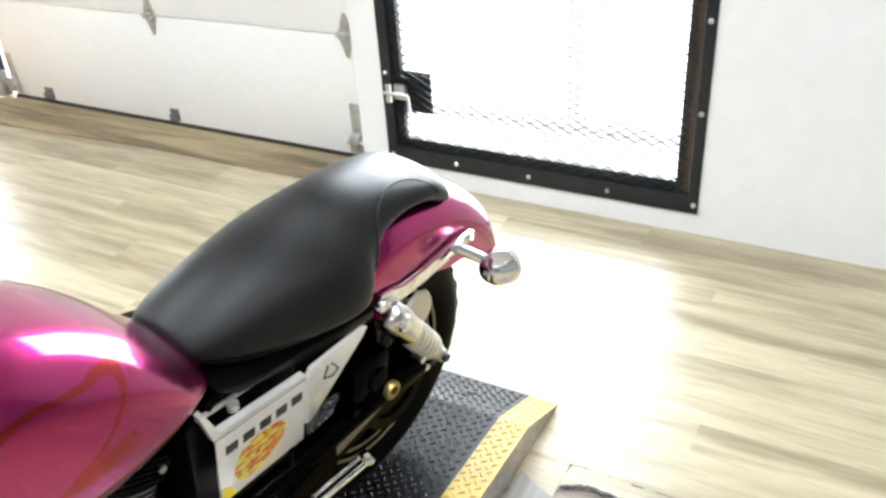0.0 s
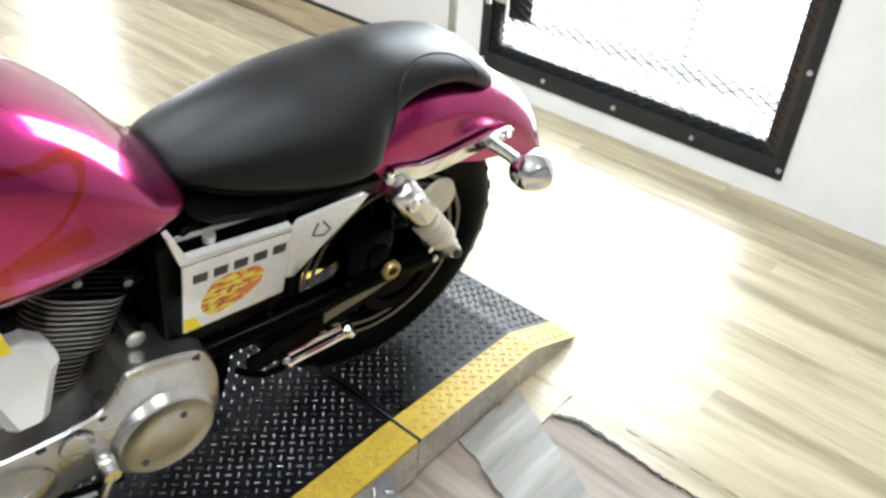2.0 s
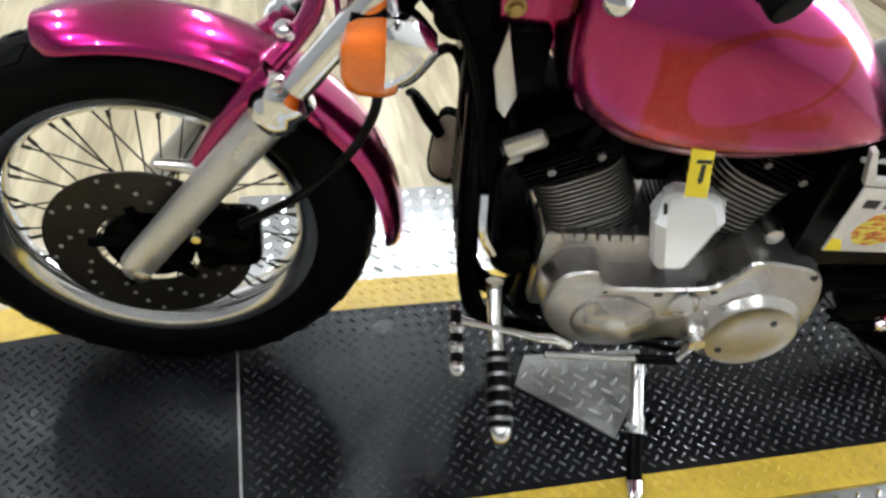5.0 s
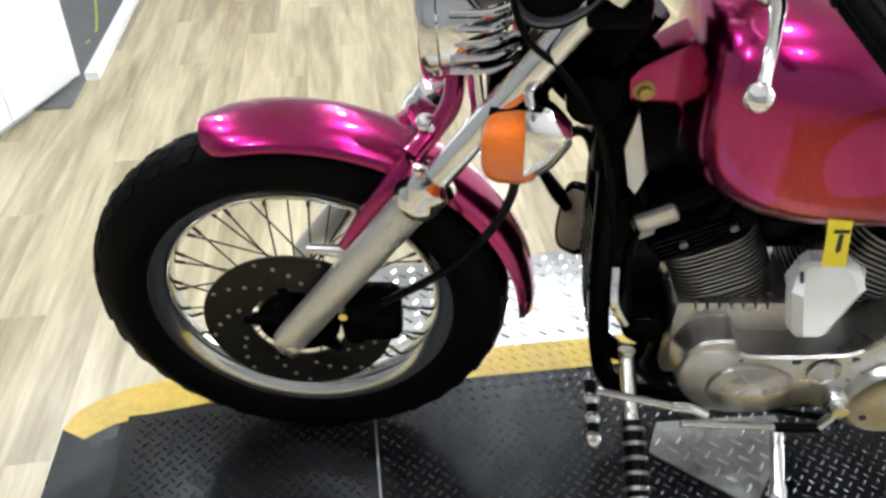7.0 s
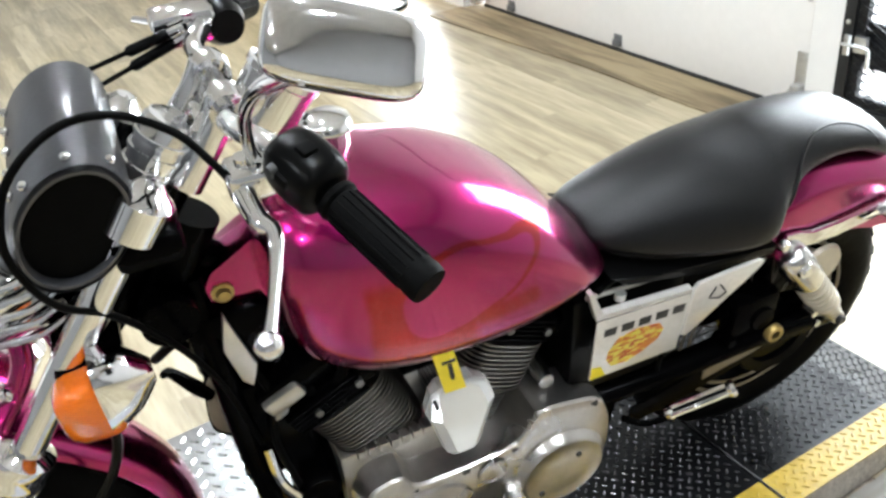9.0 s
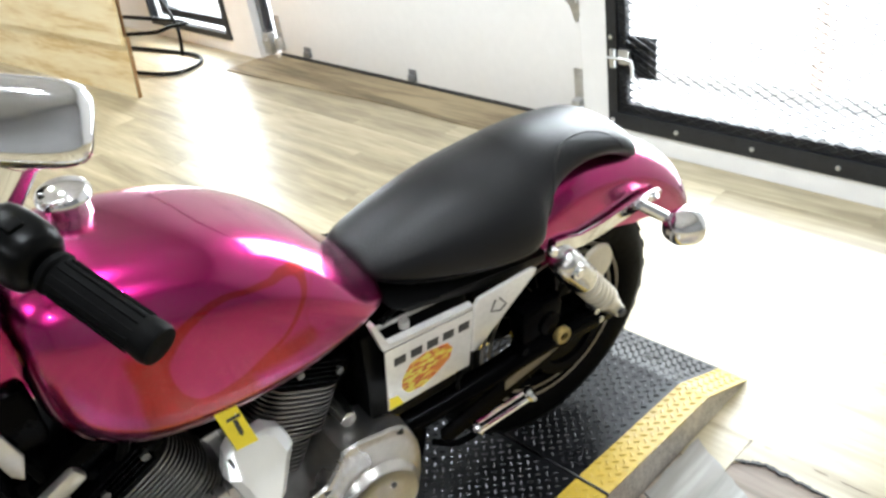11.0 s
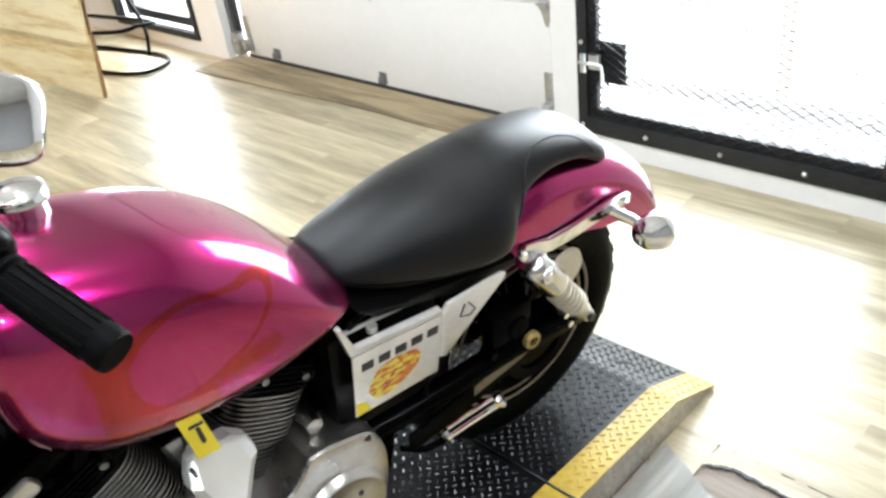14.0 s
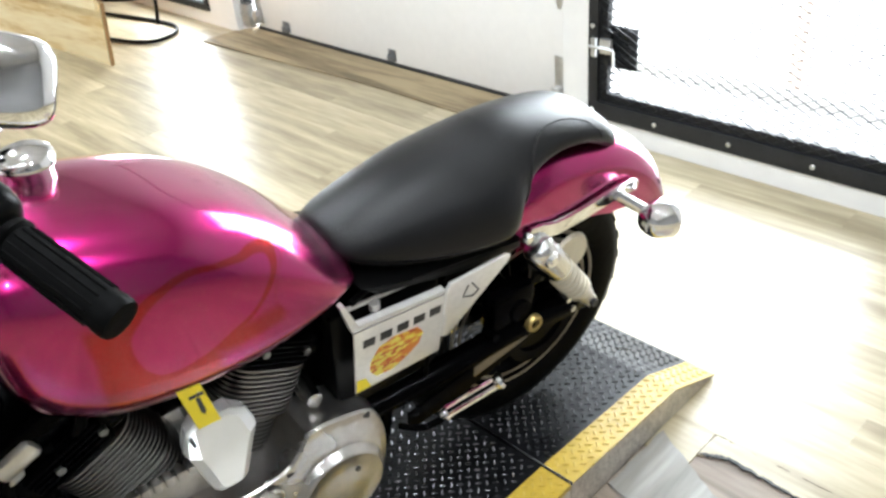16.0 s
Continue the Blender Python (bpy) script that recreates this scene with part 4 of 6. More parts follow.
P("headlight_bracket", tube(nb(), [(-0.03, 0.29, 0.75), (-0.03, 0.30, 0.66), (0.0, 0.3, 0.62)], 0.012, 10, smooth=4), "chrome")
bm = nb()
lathe(bm, [(0.0, 0), (0.013, 0.002), (0.0145, 0.014), (0.011, 0.02), (0.006, 0.023), (0, 0.023)], (0.3, -0.5, 0.8), (0.03, 0.235, 0.665), 16)
P("headlight_mount_nut", bm, "chrome")

# leather tool roll across the fork
RC, RY, RZ, tilt = Vector((0, 0.388, 0.926)), 0.051, 0.072, radians(-35)


def roll_ring(x, ky=1.0, a0=0, a1=360, n=40, lift_=0.0):
    out = []
    for k in range(n + (0 if a1 - a0 >= 360 else 1)):
        a = radians(a0 + (a1 - a0) * k / n)
        u, v = (RY + lift_) * ky * math.cos(a), (RZ + lift_) * ky * math.sin(a)
        out.append((x, RC.y + u * math.cos(tilt) - v * math.sin(tilt), RC.z + u * math.sin(tilt) + v * math.cos(tilt)))
    return out


bm = nb()
skin(bm, [[bm.verts.new(q) for q in roll_ring(x, k)] for x, k in ((-0.125, 0.9), (-0.125, 0.97), (-0.118, 1), (-0.06, 1.01), (0, 1.0), (0.06, 1.01), (0.118, 1.0), (0.124, 0.98), (0.124, 0.93), (0.110, 0.92), (0.110, 0.5))])
bag = P("tool_roll", bm, "roll_leather", "black leather tool roll with snap studs")
bm = nb()
skin(bm, [[bm.verts.new(q) for q in roll_ring(x, 1, 35, 200, 20, 0.003 + 0.0006 * (i % 2))] for i, x in enumerate((-0.119, -0.1, 0, 0.1, 0.119))], False, False)
bmesh.ops.solidify(bm, geom=bm.faces[:], thickness=0.003)
part("flap", bm, "roll_leather", bag)
for x, a in [(-0.10 + 0.045 * k, 182) for k in range(5)] + [(0.105, 160), (0.105, 120), (0.105, 80)]:
    q = Vector(roll_ring(x, 1, a, a + 1, 1, 0.006)[0])
    bm = nb()
    bmesh.ops.create_uvsphere(bm, u_segments=8, v_segments=6, radius=0.0055, matrix=Matrix.Translation(q))
    part("stud", bm, "chrome", bag)
bm = nb()
skin(bm, [[bm.verts.new(q) for q in roll_ring(x, 1, 0, 360, 40, 0.0012)] for x in (0.117, 0.126)], True, False)
bmesh.ops.solidify(bm, geom=bm.faces[:], thickness=0.002)
part("piping", bm, "leather", bag)
part("end_panel", prism(nb(), [(q[1], q[2]) for q in roll_ring(0, 0.90)], "x", 0.1105, 0.1125), "rubber", bag, "matt black end panel")

# handlebar and controls
HB = [(-0.34, 0.66, 0.925), (-0.23, 0.62, 0.965), (-0.16, 0.585, 0.985), (-0.10, 0.56, 0.985), (-0.05, 0.565, 0.975), (0.05, 0.565, 0.975), (0.10, 0.56, 0.985), (0.16, 0.585, 0.985), (0.225, 0.617, 0.967), (0.345, 0.668, 0.921)]
bar = P("handlebar", tube(nb(), HB, 0.0125, 14, smooth=6), "chrome", "chrome handlebar")
for x in (0.045, -0.045):
    bm = nb()
    tube(bm, [(x, 0.50, 0.90), (x, 0.545, 0.955), (x, 0.565, 0.985)], [0.024, 0.02, 0.021], 14, smooth=3)
    lathe(bm, [(0.0, 0.020), (0.022, 0.018), (0.024, 0.0), (0.022, -0.018), (0, -0.02)], "x", (x, 0.566, 0.977), 18)
    part("riser", bm, "chrome", bar, "chrome handlebar riser")
for s in (1, -1):
    a, b = Vector((0.238 * s, 0.622, 0.962)), Vector((0.345 * s, 0.668, 0.921))
    e = (b - a).normalized()
    bm = nb()
    lathe(bm, [(0.0135, -0.002), (0.0215, 0), (0.022, 0.006), (0.0185, 0.009), (0.019, 0.05), (0.0195, 0.105), (0.0205, 0.112), (0.0205, 0.121), (0.019, 0.125), (0.012, 0.126), (0.0, 0.124)], e, a, 28)
    g = part("grip", bm, "rubber", bar, "black rubber grip with fine ribs")
    bm = nb()
    for k in range(14):
        w = 2 * math.pi * k / 14
        u = e.orthogonal().normalized()
        v = e.cross(u)
        o = 0.0192 * (math.cos(w) * u + math.sin(w) * v)
        tube(bm, [a + e * 0.012 + o, a + e * 0.104 + o * 1.03], 0.0014, 5)
    part("grip_rib", bm, "rubber", g)
# left switch box
sw = Vector((0.205, 0.606, 0.976))
bm = nb()
loft(bm, refine([(-0.036, 0, 0.016, -0.016, 0.018, 0.5, 2.6), (-0.030, 0, 0.027, -0.026, 0.029, 0.5, 3), (0.0, 0, 0.031, -0.031, 0.034, 0.5, 2.8), (0.026, 0, 0.029, -0.028, 0.031, 0.5, 2.6), (0.034, 0, 0.018, -0.017, 0.02, 0.5, 2.2)], 3), 26)
e = (Vector((0.345, 0.668, 0.921)) - Vector((0.238, 0.622, 0.962))).normalized()
T = Matrix.Translation(sw) @ e.to_track_quat("Y", "Z").to_matrix().to_4x4()
sb = part("switch_box", bm, "black_plastic", bar, "black switch housing", m=T)
bm = nb()
box(bm, 0.022, 0.034, -0.012, 0.010, 0.002, 0.016, 0.004)
box(bm, -0.006, 0.012, -0.008, 0.008, 0.03, 0.038, 0.003)
part("button", bm, "rubber", sb)
bm = nb()
lathe(bm, [(0.0, 0.037), (0.006, 0.036), (0.007, 0.028)], "x", (0, -0.012, 0.012), 12)
part("screw", bm, "ink", sb)
# clutch lever
bm = nb()
lv = [(0.165, 0.555, 0.962), (0.185, 0.548, 0.958), (0.225, 0.552, 0.952), (0.243, 0.560, 0.948), (0.275, 0.552, 0.941), (0.315, 0.538, 0.934), (0.352, 0.524, 0.927)]
tube(bm, lv, [0.013, 0.012, 0.011, 0.0085, 0.0062, 0.0055, 0.006], 12, smooth=5)
cl = P("clutch_lever", bm, "chrome", "polished clutch lever with a ball end")
bm = nb()
bmesh.ops.create_uvsphere(bm, u_segments=18, v_segments=12, radius=0.0125, matrix=Matrix.Translation((0.357, 0.521, 0.925)))
part("ball", bm, "chrome", cl)
bm = nb()
box(bm, 0.145, 0.19, 0.535, 0.605, 0.945, 0.982, 0.010, 3)
tube(bm, [(0.17, 0.555, 0.94), (0.17, 0.555, 0.99)], 0.009, 10)
part("perch", bm, "chrome", cl, "chrome lever clamp")
# mirror
ms = P("mirror", tube(nb(), [(0.17, 0.565, 0.985), (0.19, 0.562, 1.01), (0.24, 0.558, 1.07), (0.29, 0.565, 1.115), (0.335, 0.585, 1.145)], [0.009, 0.007, 0.006, 0.0065, 0.008], 12, smooth=5), "chrome", "chrome mirror with a rounded back")
bm = nb()
loft(bm, refine([(-0.0075, 0, 0.016, -0.008, 0.008, 0.5, 2.6), (-0.0068, 0, 0.040, -0.020, 0.020, 0.5, 3.2), (-0.003, 0, 0.053, -0.027, 0.027, 0.5, 3.8), (0.006, 0, 0.058, -0.031, 0.031, 0.5, 4.5), (0.016, 0, 0.058, -0.031, 0.031, 0.5, 4.5)], 3), 40)
mu, mv = Vector((0.2, 0.92, -0.34)).normalized(), Vector((0.34, 0.05, 0.94))
mn = mu.cross(mv).normalized()
mv = mn.cross(mu)
a = radians(52)
mn, mv = math.cos(a) * mn + math.sin(a) * mv, math.cos(a) * mv - math.sin(a) * mn
MM = Matrix((mu, -mn, mv)).transposed().to_4x4()
part("shell", bm, "chrome", ms, "chrome mirror shell", m=Matrix.Translation((0.353, 0.622, 1.163)) @ MM)
# speedometer and chrome cans
bm = nb()
lathe(bm, [(0.0, -0.05), (0.03, -0.05), (0.041, -0.038), (0.043, 0.02), (0.045, 0.022), (0.045, 0.030), (0.04, 0.031), (0.038, 0.027), (0, 0.026)], (0, 0.62, 0.78), (0.0, 0.625, 0.955), 30)
sp = P("speedometer", bm, "chrome", "chrome speedometer housing")
bm = nb()
lathe(bm, [(0.038, 0.0275), (0, 0.0275)], (0, 0.62, 0.78), (0.0, 0.625, 0.955), 30)
part("dial", bm, "ink", sp)
P("warning_light_bar", box(nb(), -0.05, 0.05, 0.53, 0.57, 0.935, 0.955, 0.006), "chrome")
bm = nb()
lathe(bm, [(0, 0.0), (0.028, 0.0), (0.03, 0.005), (0.03, 0.075), (0.026, 0.082), (0, 0.083)], (0, 0.59, 0.81), (0.03, 0.462, 0.905), 24)
for q in (0.018, 0.036, 0.054):
    lathe(bm, [(0.0302, q), (0.0325, q + 0.001), (0.0325, q + 0.005), (0.0302, q + 0.006)], (0, 0.59, 0.81), (0.03, 0.462, 0.905), 24)
P("ignition_cover", bm, "chrome", "ribbed chrome cover by the fork")
# cables
bm = nb()
tube(bm, [(0.17, 0.545, 0.955), (0.165, 0.527, 0.99), (0.155, 0.502, 1.024), (0.15, 0.455, 1.052), (0.15, 0.405, 1.05), (0.15, 0.354, 1.01), (0.15, 0.330, 0.95), (0.145, 0.334, 0.895), (0.135, 0.352, 0.85), (0.11, 0.39, 0.80), (0.10, 0.44, 0.72), (0.07, 0.475, 0.60), (0.055, 0.50, 0.45)], 0.0042, 10, smooth=6)
P("clutch_cable", bm, "rubber", "black clutch cable")
for y, z, y1, z1 in ((0.445, 0.953, 0.542, 0.986), (0.447, 0.977, 0.537, 0.998)):
    a, d = Vector((-0.12, y, z)), Vector((0, y1 - y, z1 - z))
    cable = P("throttle_cable", tube(nb(), [tuple(a + d * q) for q in (1.25, 0.6, 0, -0.35)] + [(-0.115, y - 0.075, z - 0.07), (-0.09, y - 0.06, z - 0.15), (-0.05, y - 0.02, z - 0.24)], 0.0032, 8, smooth=6), "rubber")
    part("ferrule", tube(nb(), [tuple(a + d * q) for q in (0.42, 0.46, 0.96, 1.0)], [0.0045, 0.0068, 0.0068, 0.0055], 10), "black_plastic", cable)
    part("adjuster", tube(nb(), [tuple(a + d * q) for q in (0.99, 1.2)], 0.005, 8), "chrome", cable)
bm = nb()
lathe(bm, [(0, -0.05), (0.022, -0.048), (0.03, -0.03), (0.03, 0.03), (0.022, 0.048), (0, 0.05)], (1, 0.2, 0), (-0.19, 0.60, 0.98), 18)
P("throttle_housing", bm, "black_plastic")
bm = nb()
box(bm, -0.19, -0.14, 0.52, 0.60, 0.965, 1.01, 0.01)
tube(bm, [(-0.16, 0.54, 0.97), (-0.25, 0.55, 0.95), (-0.35, 0.51, 0.93)], [0.011, 0.007, 0.006], 10, smooth=4)
P("brake_lever", bm, "chrome")

# tank
TS = [(0.56, 0, 0.045, 0.69, 0.79, 0.550, 2.2), (0.567, 0, 0.095, 0.645, 0.826, 0.470, 2.6), (0.592, 0, 0.128, 0.604, 0.85, 0.431, 2.9), (0.65, 0, 0.147, 0.571, 0.857, 0.402, 3.1), (0.72, 0, 0.153, 0.556, 0.846, 0.386, 3.2), (0.8, 0, 0.153, 0.553, 0.824, 0.376, 3.2), (0.87, 0, 0.149, 0.557, 0.791, 0.363, 3.1), (0.92, 0, 0.142, 0.563, 0.756, 0.352, 2.9), (0.955, 0, 0.134, 0.568, 0.724, 0.346, 2.6), (0.98, 0, 0.126, 0.572, 0.696, 0.347, 2.3), (0.998, 0, 0.118, 0.576, 0.674, 0.347, 2), (1.018, 0, 0.107, 0.58, 0.654, 0.351, 1.8), (1.035, 0, 0.092, 0.585, 0.636, 0.353, 1.8), (1.046, 0, 0.062, 0.592, 0.619, 0.370, 1.9)]
bm = nb()
loft(bm, refine(TS, 4), 64)
tank = P("fuel_tank", bm, "tank_paint", "magenta tank with red flame ribbons")
bm = nb()
prism(bm, [(0.475, 0.72), (0.50, 0.755), (0.56, 0.79), (0.58, 0.66), (0.52, 0.665), (0.485, 0.69)], "x", -0.032, 0.032, 0.006)
part("front_mount", bm, "tank_paint", tank)
bm = nb()
lathe(bm, [(0, 0.012), (0.008, 0.011), (0.010, 0.004), (0.0145, 0.003), (0.0145, 0)], "x", (0.032, 0.508, 0.722), 14)
part("mount_bolt", bm, "gold", tank)
bm = nb()
lathe(bm, [(0.0, 0.040), (0.027, 0.039), (0.031, 0.036), (0.034, 0.030), (0.034, 0.024), (0.029, 0.022), (0.029, 0.0)], "z", (-0.04, 0.688, 0.846), 28)
part("filler_cap", bm, "chrome", tank)

# seat: one pad that narrows towards the rear, with a welt at its flank
SS = [(1.020, 0, 0.030, 0.622, 0.640, 0.5, 2.0), (1.030, 0, 0.058, 0.606, 0.653, 0.42, 2.0), (1.060, 0, 0.081, 0.590, 0.664, 0.36, 2.0), (1.110, 0, 0.100, 0.571, 0.680, 0.31, 2.0), (1.170, 0, 0.115, 0.556, 0.694, 0.28, 2.0), (1.230, 0, 0.128, 0.546, 0.703, 0.27, 2.0), (1.290, 0, 0.136, 0.541, 0.707, 0.27, 2.0), (1.325, 0, 0.131, 0.546, 0.711, 0.28, 2.0), (1.352, 0, 0.112, 0.582, 0.715, 0.32, 2.0), (1.392, 0, 0.094, 0.622, 0.716, 0.36, 2.0), (1.450, 0, 0.087, 0.640, 0.709, 0.40, 2.1), (1.510, 0, 0.087, 0.638, 0.697, 0.42, 2.2), (1.558, 0, 0.085, 0.618, 0.684, 0.42, 2.3), (1.592, 0, 0.077, 0.598, 0.660, 0.42, 2.3), (1.614, 0, 0.060, 0.589, 0.633, 0.45, 2.2), (1.624, 0, 0.034, 0.592, 0.612, 0.5, 2.0)]
bm = nb()
SR = refine(SS, 5)
loft(bm, SR, 48)
seat = P("seat", bm, "leather", "smooth black leather seat")


def seat_point(y, ang, lift_=0.0008):
    """A point of the seat's skin on its left flank, ang degrees up from the widest line."""
    i = max(k for k in range(len(SR) - 1) if SR[k][0] <= y)
    f = (y - SR[i][0]) / (SR[i + 1][0] - SR[i][0])
    hw, z0, z1, w = (SR[i][q] + f * (SR[i + 1][q] - SR[i][q]) for q in (2, 3, 4, 5))
    zc = z0 + (z1 - z0) * w
    c, q = math.cos(radians(ang)), math.sin(radians(ang))
    return ((hw + lift_) * c, y, zc + q * ((z1 - zc if q > 0 else zc - z0) + lift_))


part("welt", tube(nb(), [seat_point(*q) for q in ((1.338, -60), (1.350, -20), (1.366, 5), (1.386, 28), (1.42, 45), (1.46, 52), (1.50, 50), (1.53, 36), (1.545, 10), (1.55, -25))], 0.0022, 6, smooth=5), "leather", seat, "sewn welt")
part("welt", tube(nb(), [seat_point(*q) for q in ((1.034, -18), (1.07, -20), (1.12, -22), (1.18, -24), (1.25, -24), (1.30, -22), (1.33, -16))], 0.0014, 6, smooth=5), "leather", seat, "sewn welt")
bm = nb()
prism(bm, [(1.03, 0.60), (1.12, 0.575), (1.30, 0.548), (1.34, 0.55), (1.34, 0.53), (1.2, 0.545), (1.06, 0.575)], "x", -0.12, 0.12, 0.004)
part("seat_pan", bm, "black_plastic", seat)
bm = nb()
lathe(bm, [(0, 0.012), (0.008, 0.011), (0.011, 0.004), (0.011, 0)], "x", (0.118, 1.352, 0.545), 12)
part("seat_bolt", bm, "chrome", seat)

# rear fender
bm = nb()
rows = []
FC = (1.445, 0.285)
for k in range(41):
    t = k / 40
    a = radians(112 - 101 * t)
    r = 0.338 + 0.054 * min(1, t / 0.75)
    y, zt = FC[0] + r * math.cos(a), FC[1] + r * math.sin(a)
    hw = 0.088 - 0.006 * t
    row = []
    for q in range(-90, 91, 10):
        s, c = math.sin(radians(q)), math.cos(radians(q))
        rr_ = r - 0.062 * (1 - c)
        row.append((hw * s, FC[0] + rr_ * math.cos(a), FC[1] + rr_ * math.sin(a)))
    low = r - 0.062 - (0.06 + 0.03 * math.sin(math.pi * min(1, t * 1.15))) * (1 - max(0, (t - 0.62) / 0.38))
    side_pt = (hw, FC[0] + low * math.cos(a), FC[1] + low * math.sin(a))
    rows.append([(-side_pt[0], side_pt[1], side_pt[2])] + row + [side_pt])
skin(bm, [[bm.verts.new(q) for q in row] for row in rows], False, False)
bmesh.ops.recalc_face_normals(bm, faces=bm.faces)
bmesh.ops.solidify(bm, geom=bm.faces[:], thickness=0.003)
P("rear_fender", bm, "fender_paint", "magenta rear fender with a gloss finish")
for s in (1, -1):
    bm = nb()
    prism(bm, [(1.375, 0.520), (1.385, 0.534), (1.415, 0.531), (1.445, 0.519), (1.50, 0.522), (1.60, 0.535), (1.642, 0.534), (1.655, 0.524), (1.652, 0.508), (1.60, 0.508), (1.50, 0.496), (1.452, 0.493), (1.425, 0.500), (1.40, 0.496), (1.38, 0.503)], "x", s * 0.091, s * 0.099, 0.002)
    st = P("fender_strut", bm, "chrome", "chrome fender strut")
    bm = nb()
    lathe(bm, [(0, 0.007), (0.006, 0.006), (0.007, 0.0)], "x", (s * 0.099, 1.637, 0.521), 10)
    part("strut_bolt", bm, "chrome", st)
    part("signal_stem", tube(nb(), [(s * 0.097, 1.60, 0.515), (s * 0.135, 1.635, 0.488)], 0.011, 12), "chrome", st)
    bm = nb()
    c = Vector((s * 0.163, 1.652, 0.476))
    lathe(bm, [(0, -0.042), (0.019, -0.038), (0.032, -0.023), (0.0375, 0.0), (0.0395, 0.012), (0.0375, 0.019), (0.025, 0.029), (0, 0.033)], (s * 0.25, 0.95, -0.1), c, 28)
    part("rear_signal", bm, "chrome", st, "round chrome turn signal")
# shocks
for s in (1, -1):
    a, b = Vector((s * 0.106, 1.398, 0.490)), Vector((s * 0.110, 1.538, 0.306))
    e, Ls = (b - a).normalized(), (b - a).length
    bm = nb()
    lathe(bm, [(0, -0.020), (0.016, -0.019), (0.0255, -0.012), (0.0295, -0.002), (0.0305, 0.012), (0.0305, 0.074), (0.0295, 0.079), (0.027, 0.080), (0.026, 0.074), (0.0, 0.074)], e, a, 32)
    sh = P("shock_absorber", bm, "chrome_worn", "chrome covered rear shock absorber")
    bm = nb()
    pts = []
    for k in range(6 * 16 + 1):
        w = 2 * math.pi * k / 16
        u = e.orthogonal().normalized()
        pts.append(a + e * (0.080 + (Ls - 0.132) * k / (6 * 16)) + 0.0245 * (math.cos(w) * u + math.sin(w) * e.cross(u)))
    tube(bm, pts, 0.0042, 6)
    part("spring", bm, "cream", sh, "pale coil spring")
    part("damper", tube(nb(), [a + e * 0.07, a + e * (Ls - 0.01)], 0.019, 16), "slider", sh)
    bm = nb()
    lathe(bm, [(0.0, -0.018), (0.013, -0.016), (0.0155, 0.0), (0.013, 0.016), (0, 0.018)], "x", b, 16)
    tube(bm, [a + e * (Ls - 0.056), a + e * (Ls - 0.046), a + e * (Ls - 0.028), b], [0.0275, 0.0275, 0.019, 0.012], 16)
    part("lower_eye", bm, "slider", sh)
    part("shock_bolt", tube(nb(), [b, b + Vector((s * 0.026, 0, 0))], 0.009, 6), "ink", sh)
    bm = nb()
    lathe(bm, [(0, 0.004), (0.008, 0.003), (0.009, 0.0), (0.014, 0.001), (0.0165, -0.004), (0.0165, -0.03)], "x", a + e * 0.012 + Vector((s * 0.031, 0, 0)), 18)
    part("upper_eye", bm, "chrome", sh)
# swingarm, belt and guards
bm = nb()
for s in (1, -1):
    tube(bm, [(s * 0.075, 1.04, 0.285), (s * 0.09, 1.20, 0.300), (s * 0.10, 1.36, 0.318), (s * 0.105, 1.50, 0.31)], [0.022, 0.024, 0.024, 0.02], 12, smooth=5)
    box(bm, s * 0.105 - 0.012, s * 0.105 + 0.012, 1.40, 1.54, 0.285, 0.335, 0.006)
P("swingarm", bm, "black_metal", "black swingarm")
bm = nb()
lathe(bm, [(0.0, 0.0), (0.06, 0.0), (0.062, 0.006), (0.085, 0.008), (0.088, 0.0), (0.088, -0.02), (0, -0.02)], "x", (0.085, CR[1], CR[2]), 40)
P("rear_pulley", bm, "black_metal", "black drive pulley")
bm = nb()
lathe(bm, [(0.0, 0.004), (0.040, 0.003), (0.044, -0.004)], "x", (0.072, 1.52, 0.40), 24)
P("rear_hub_cover", bm, "cream", "pale round hub cover")
bm = nb()
lathe(bm, [(0.158, 0.04), (0.162, 0.042), (0.166, 0.04)], "x", CR, 48), lathe(bm, [(0.178, 0.042), (0.182, 0.044), (0.186, 0.042)], "x", CR, 48)
part("pinstripe", bm, "stripe_cream", rw, "cream rim pinstripe")
# Added black disc hides bright floor behind the spokes; one sector stays open.
part("spoke_blocker", lathe(nb(), [(0, 0.02), (0.12, 0.015), (0.185, 0.005), (0.188, -0.005), (0, -0.02)], "x", CR, 48, 140, 305), "black_metal", rw, "added black disc that blocks the view through the spokes")
P("belt_guard", prism(nb(), [(1.12, 0.235), (1.25, 0.262), (1.42, 0.300), (1.47, 0.315), (1.47, 0.285), (1.38, 0.245), (1.22, 0.205), (1.12, 0.19)], "x", 0.088, 0.094, 0.002), "black_metal", "black belt guard")
P("guard_band", prism(nb(), [(1.27, 0.262), (1.40, 0.291), (1.455, 0.302), (1.45, 0.285), (1.38, 0.262), (1.27, 0.24)], "x", 0.094, 0.0955), "stripe_cream", "faded brown band on the belt guard")
bm = nb()
lathe(bm, [(0.010, 0.012), (0.016, 0.012), (0.018, 0.009), (0.018, 0.0), (0.010, 0.0), (0.010, 0.012)], "x", (0.118, 1.384, 0.334), 20)
P("axle_collar", bm, "gold", "brass coloured collar")
bm = nb()
lathe(bm, [(0, 0.02), (0.022, 0.018), (0.03, 0.0), (0.034, -0.04)], "x", (0.098, 1.36, 0.37), 16)
box(bm, 0.06, 0.11, 1.30, 1.40, 0.33, 0.42, 0.015)
tube(bm, [(0.09, 1.295, 0.345), (0.122, 1.295, 0.345)], 0.009, 8)
P("hub_carrier", bm, "black_metal")
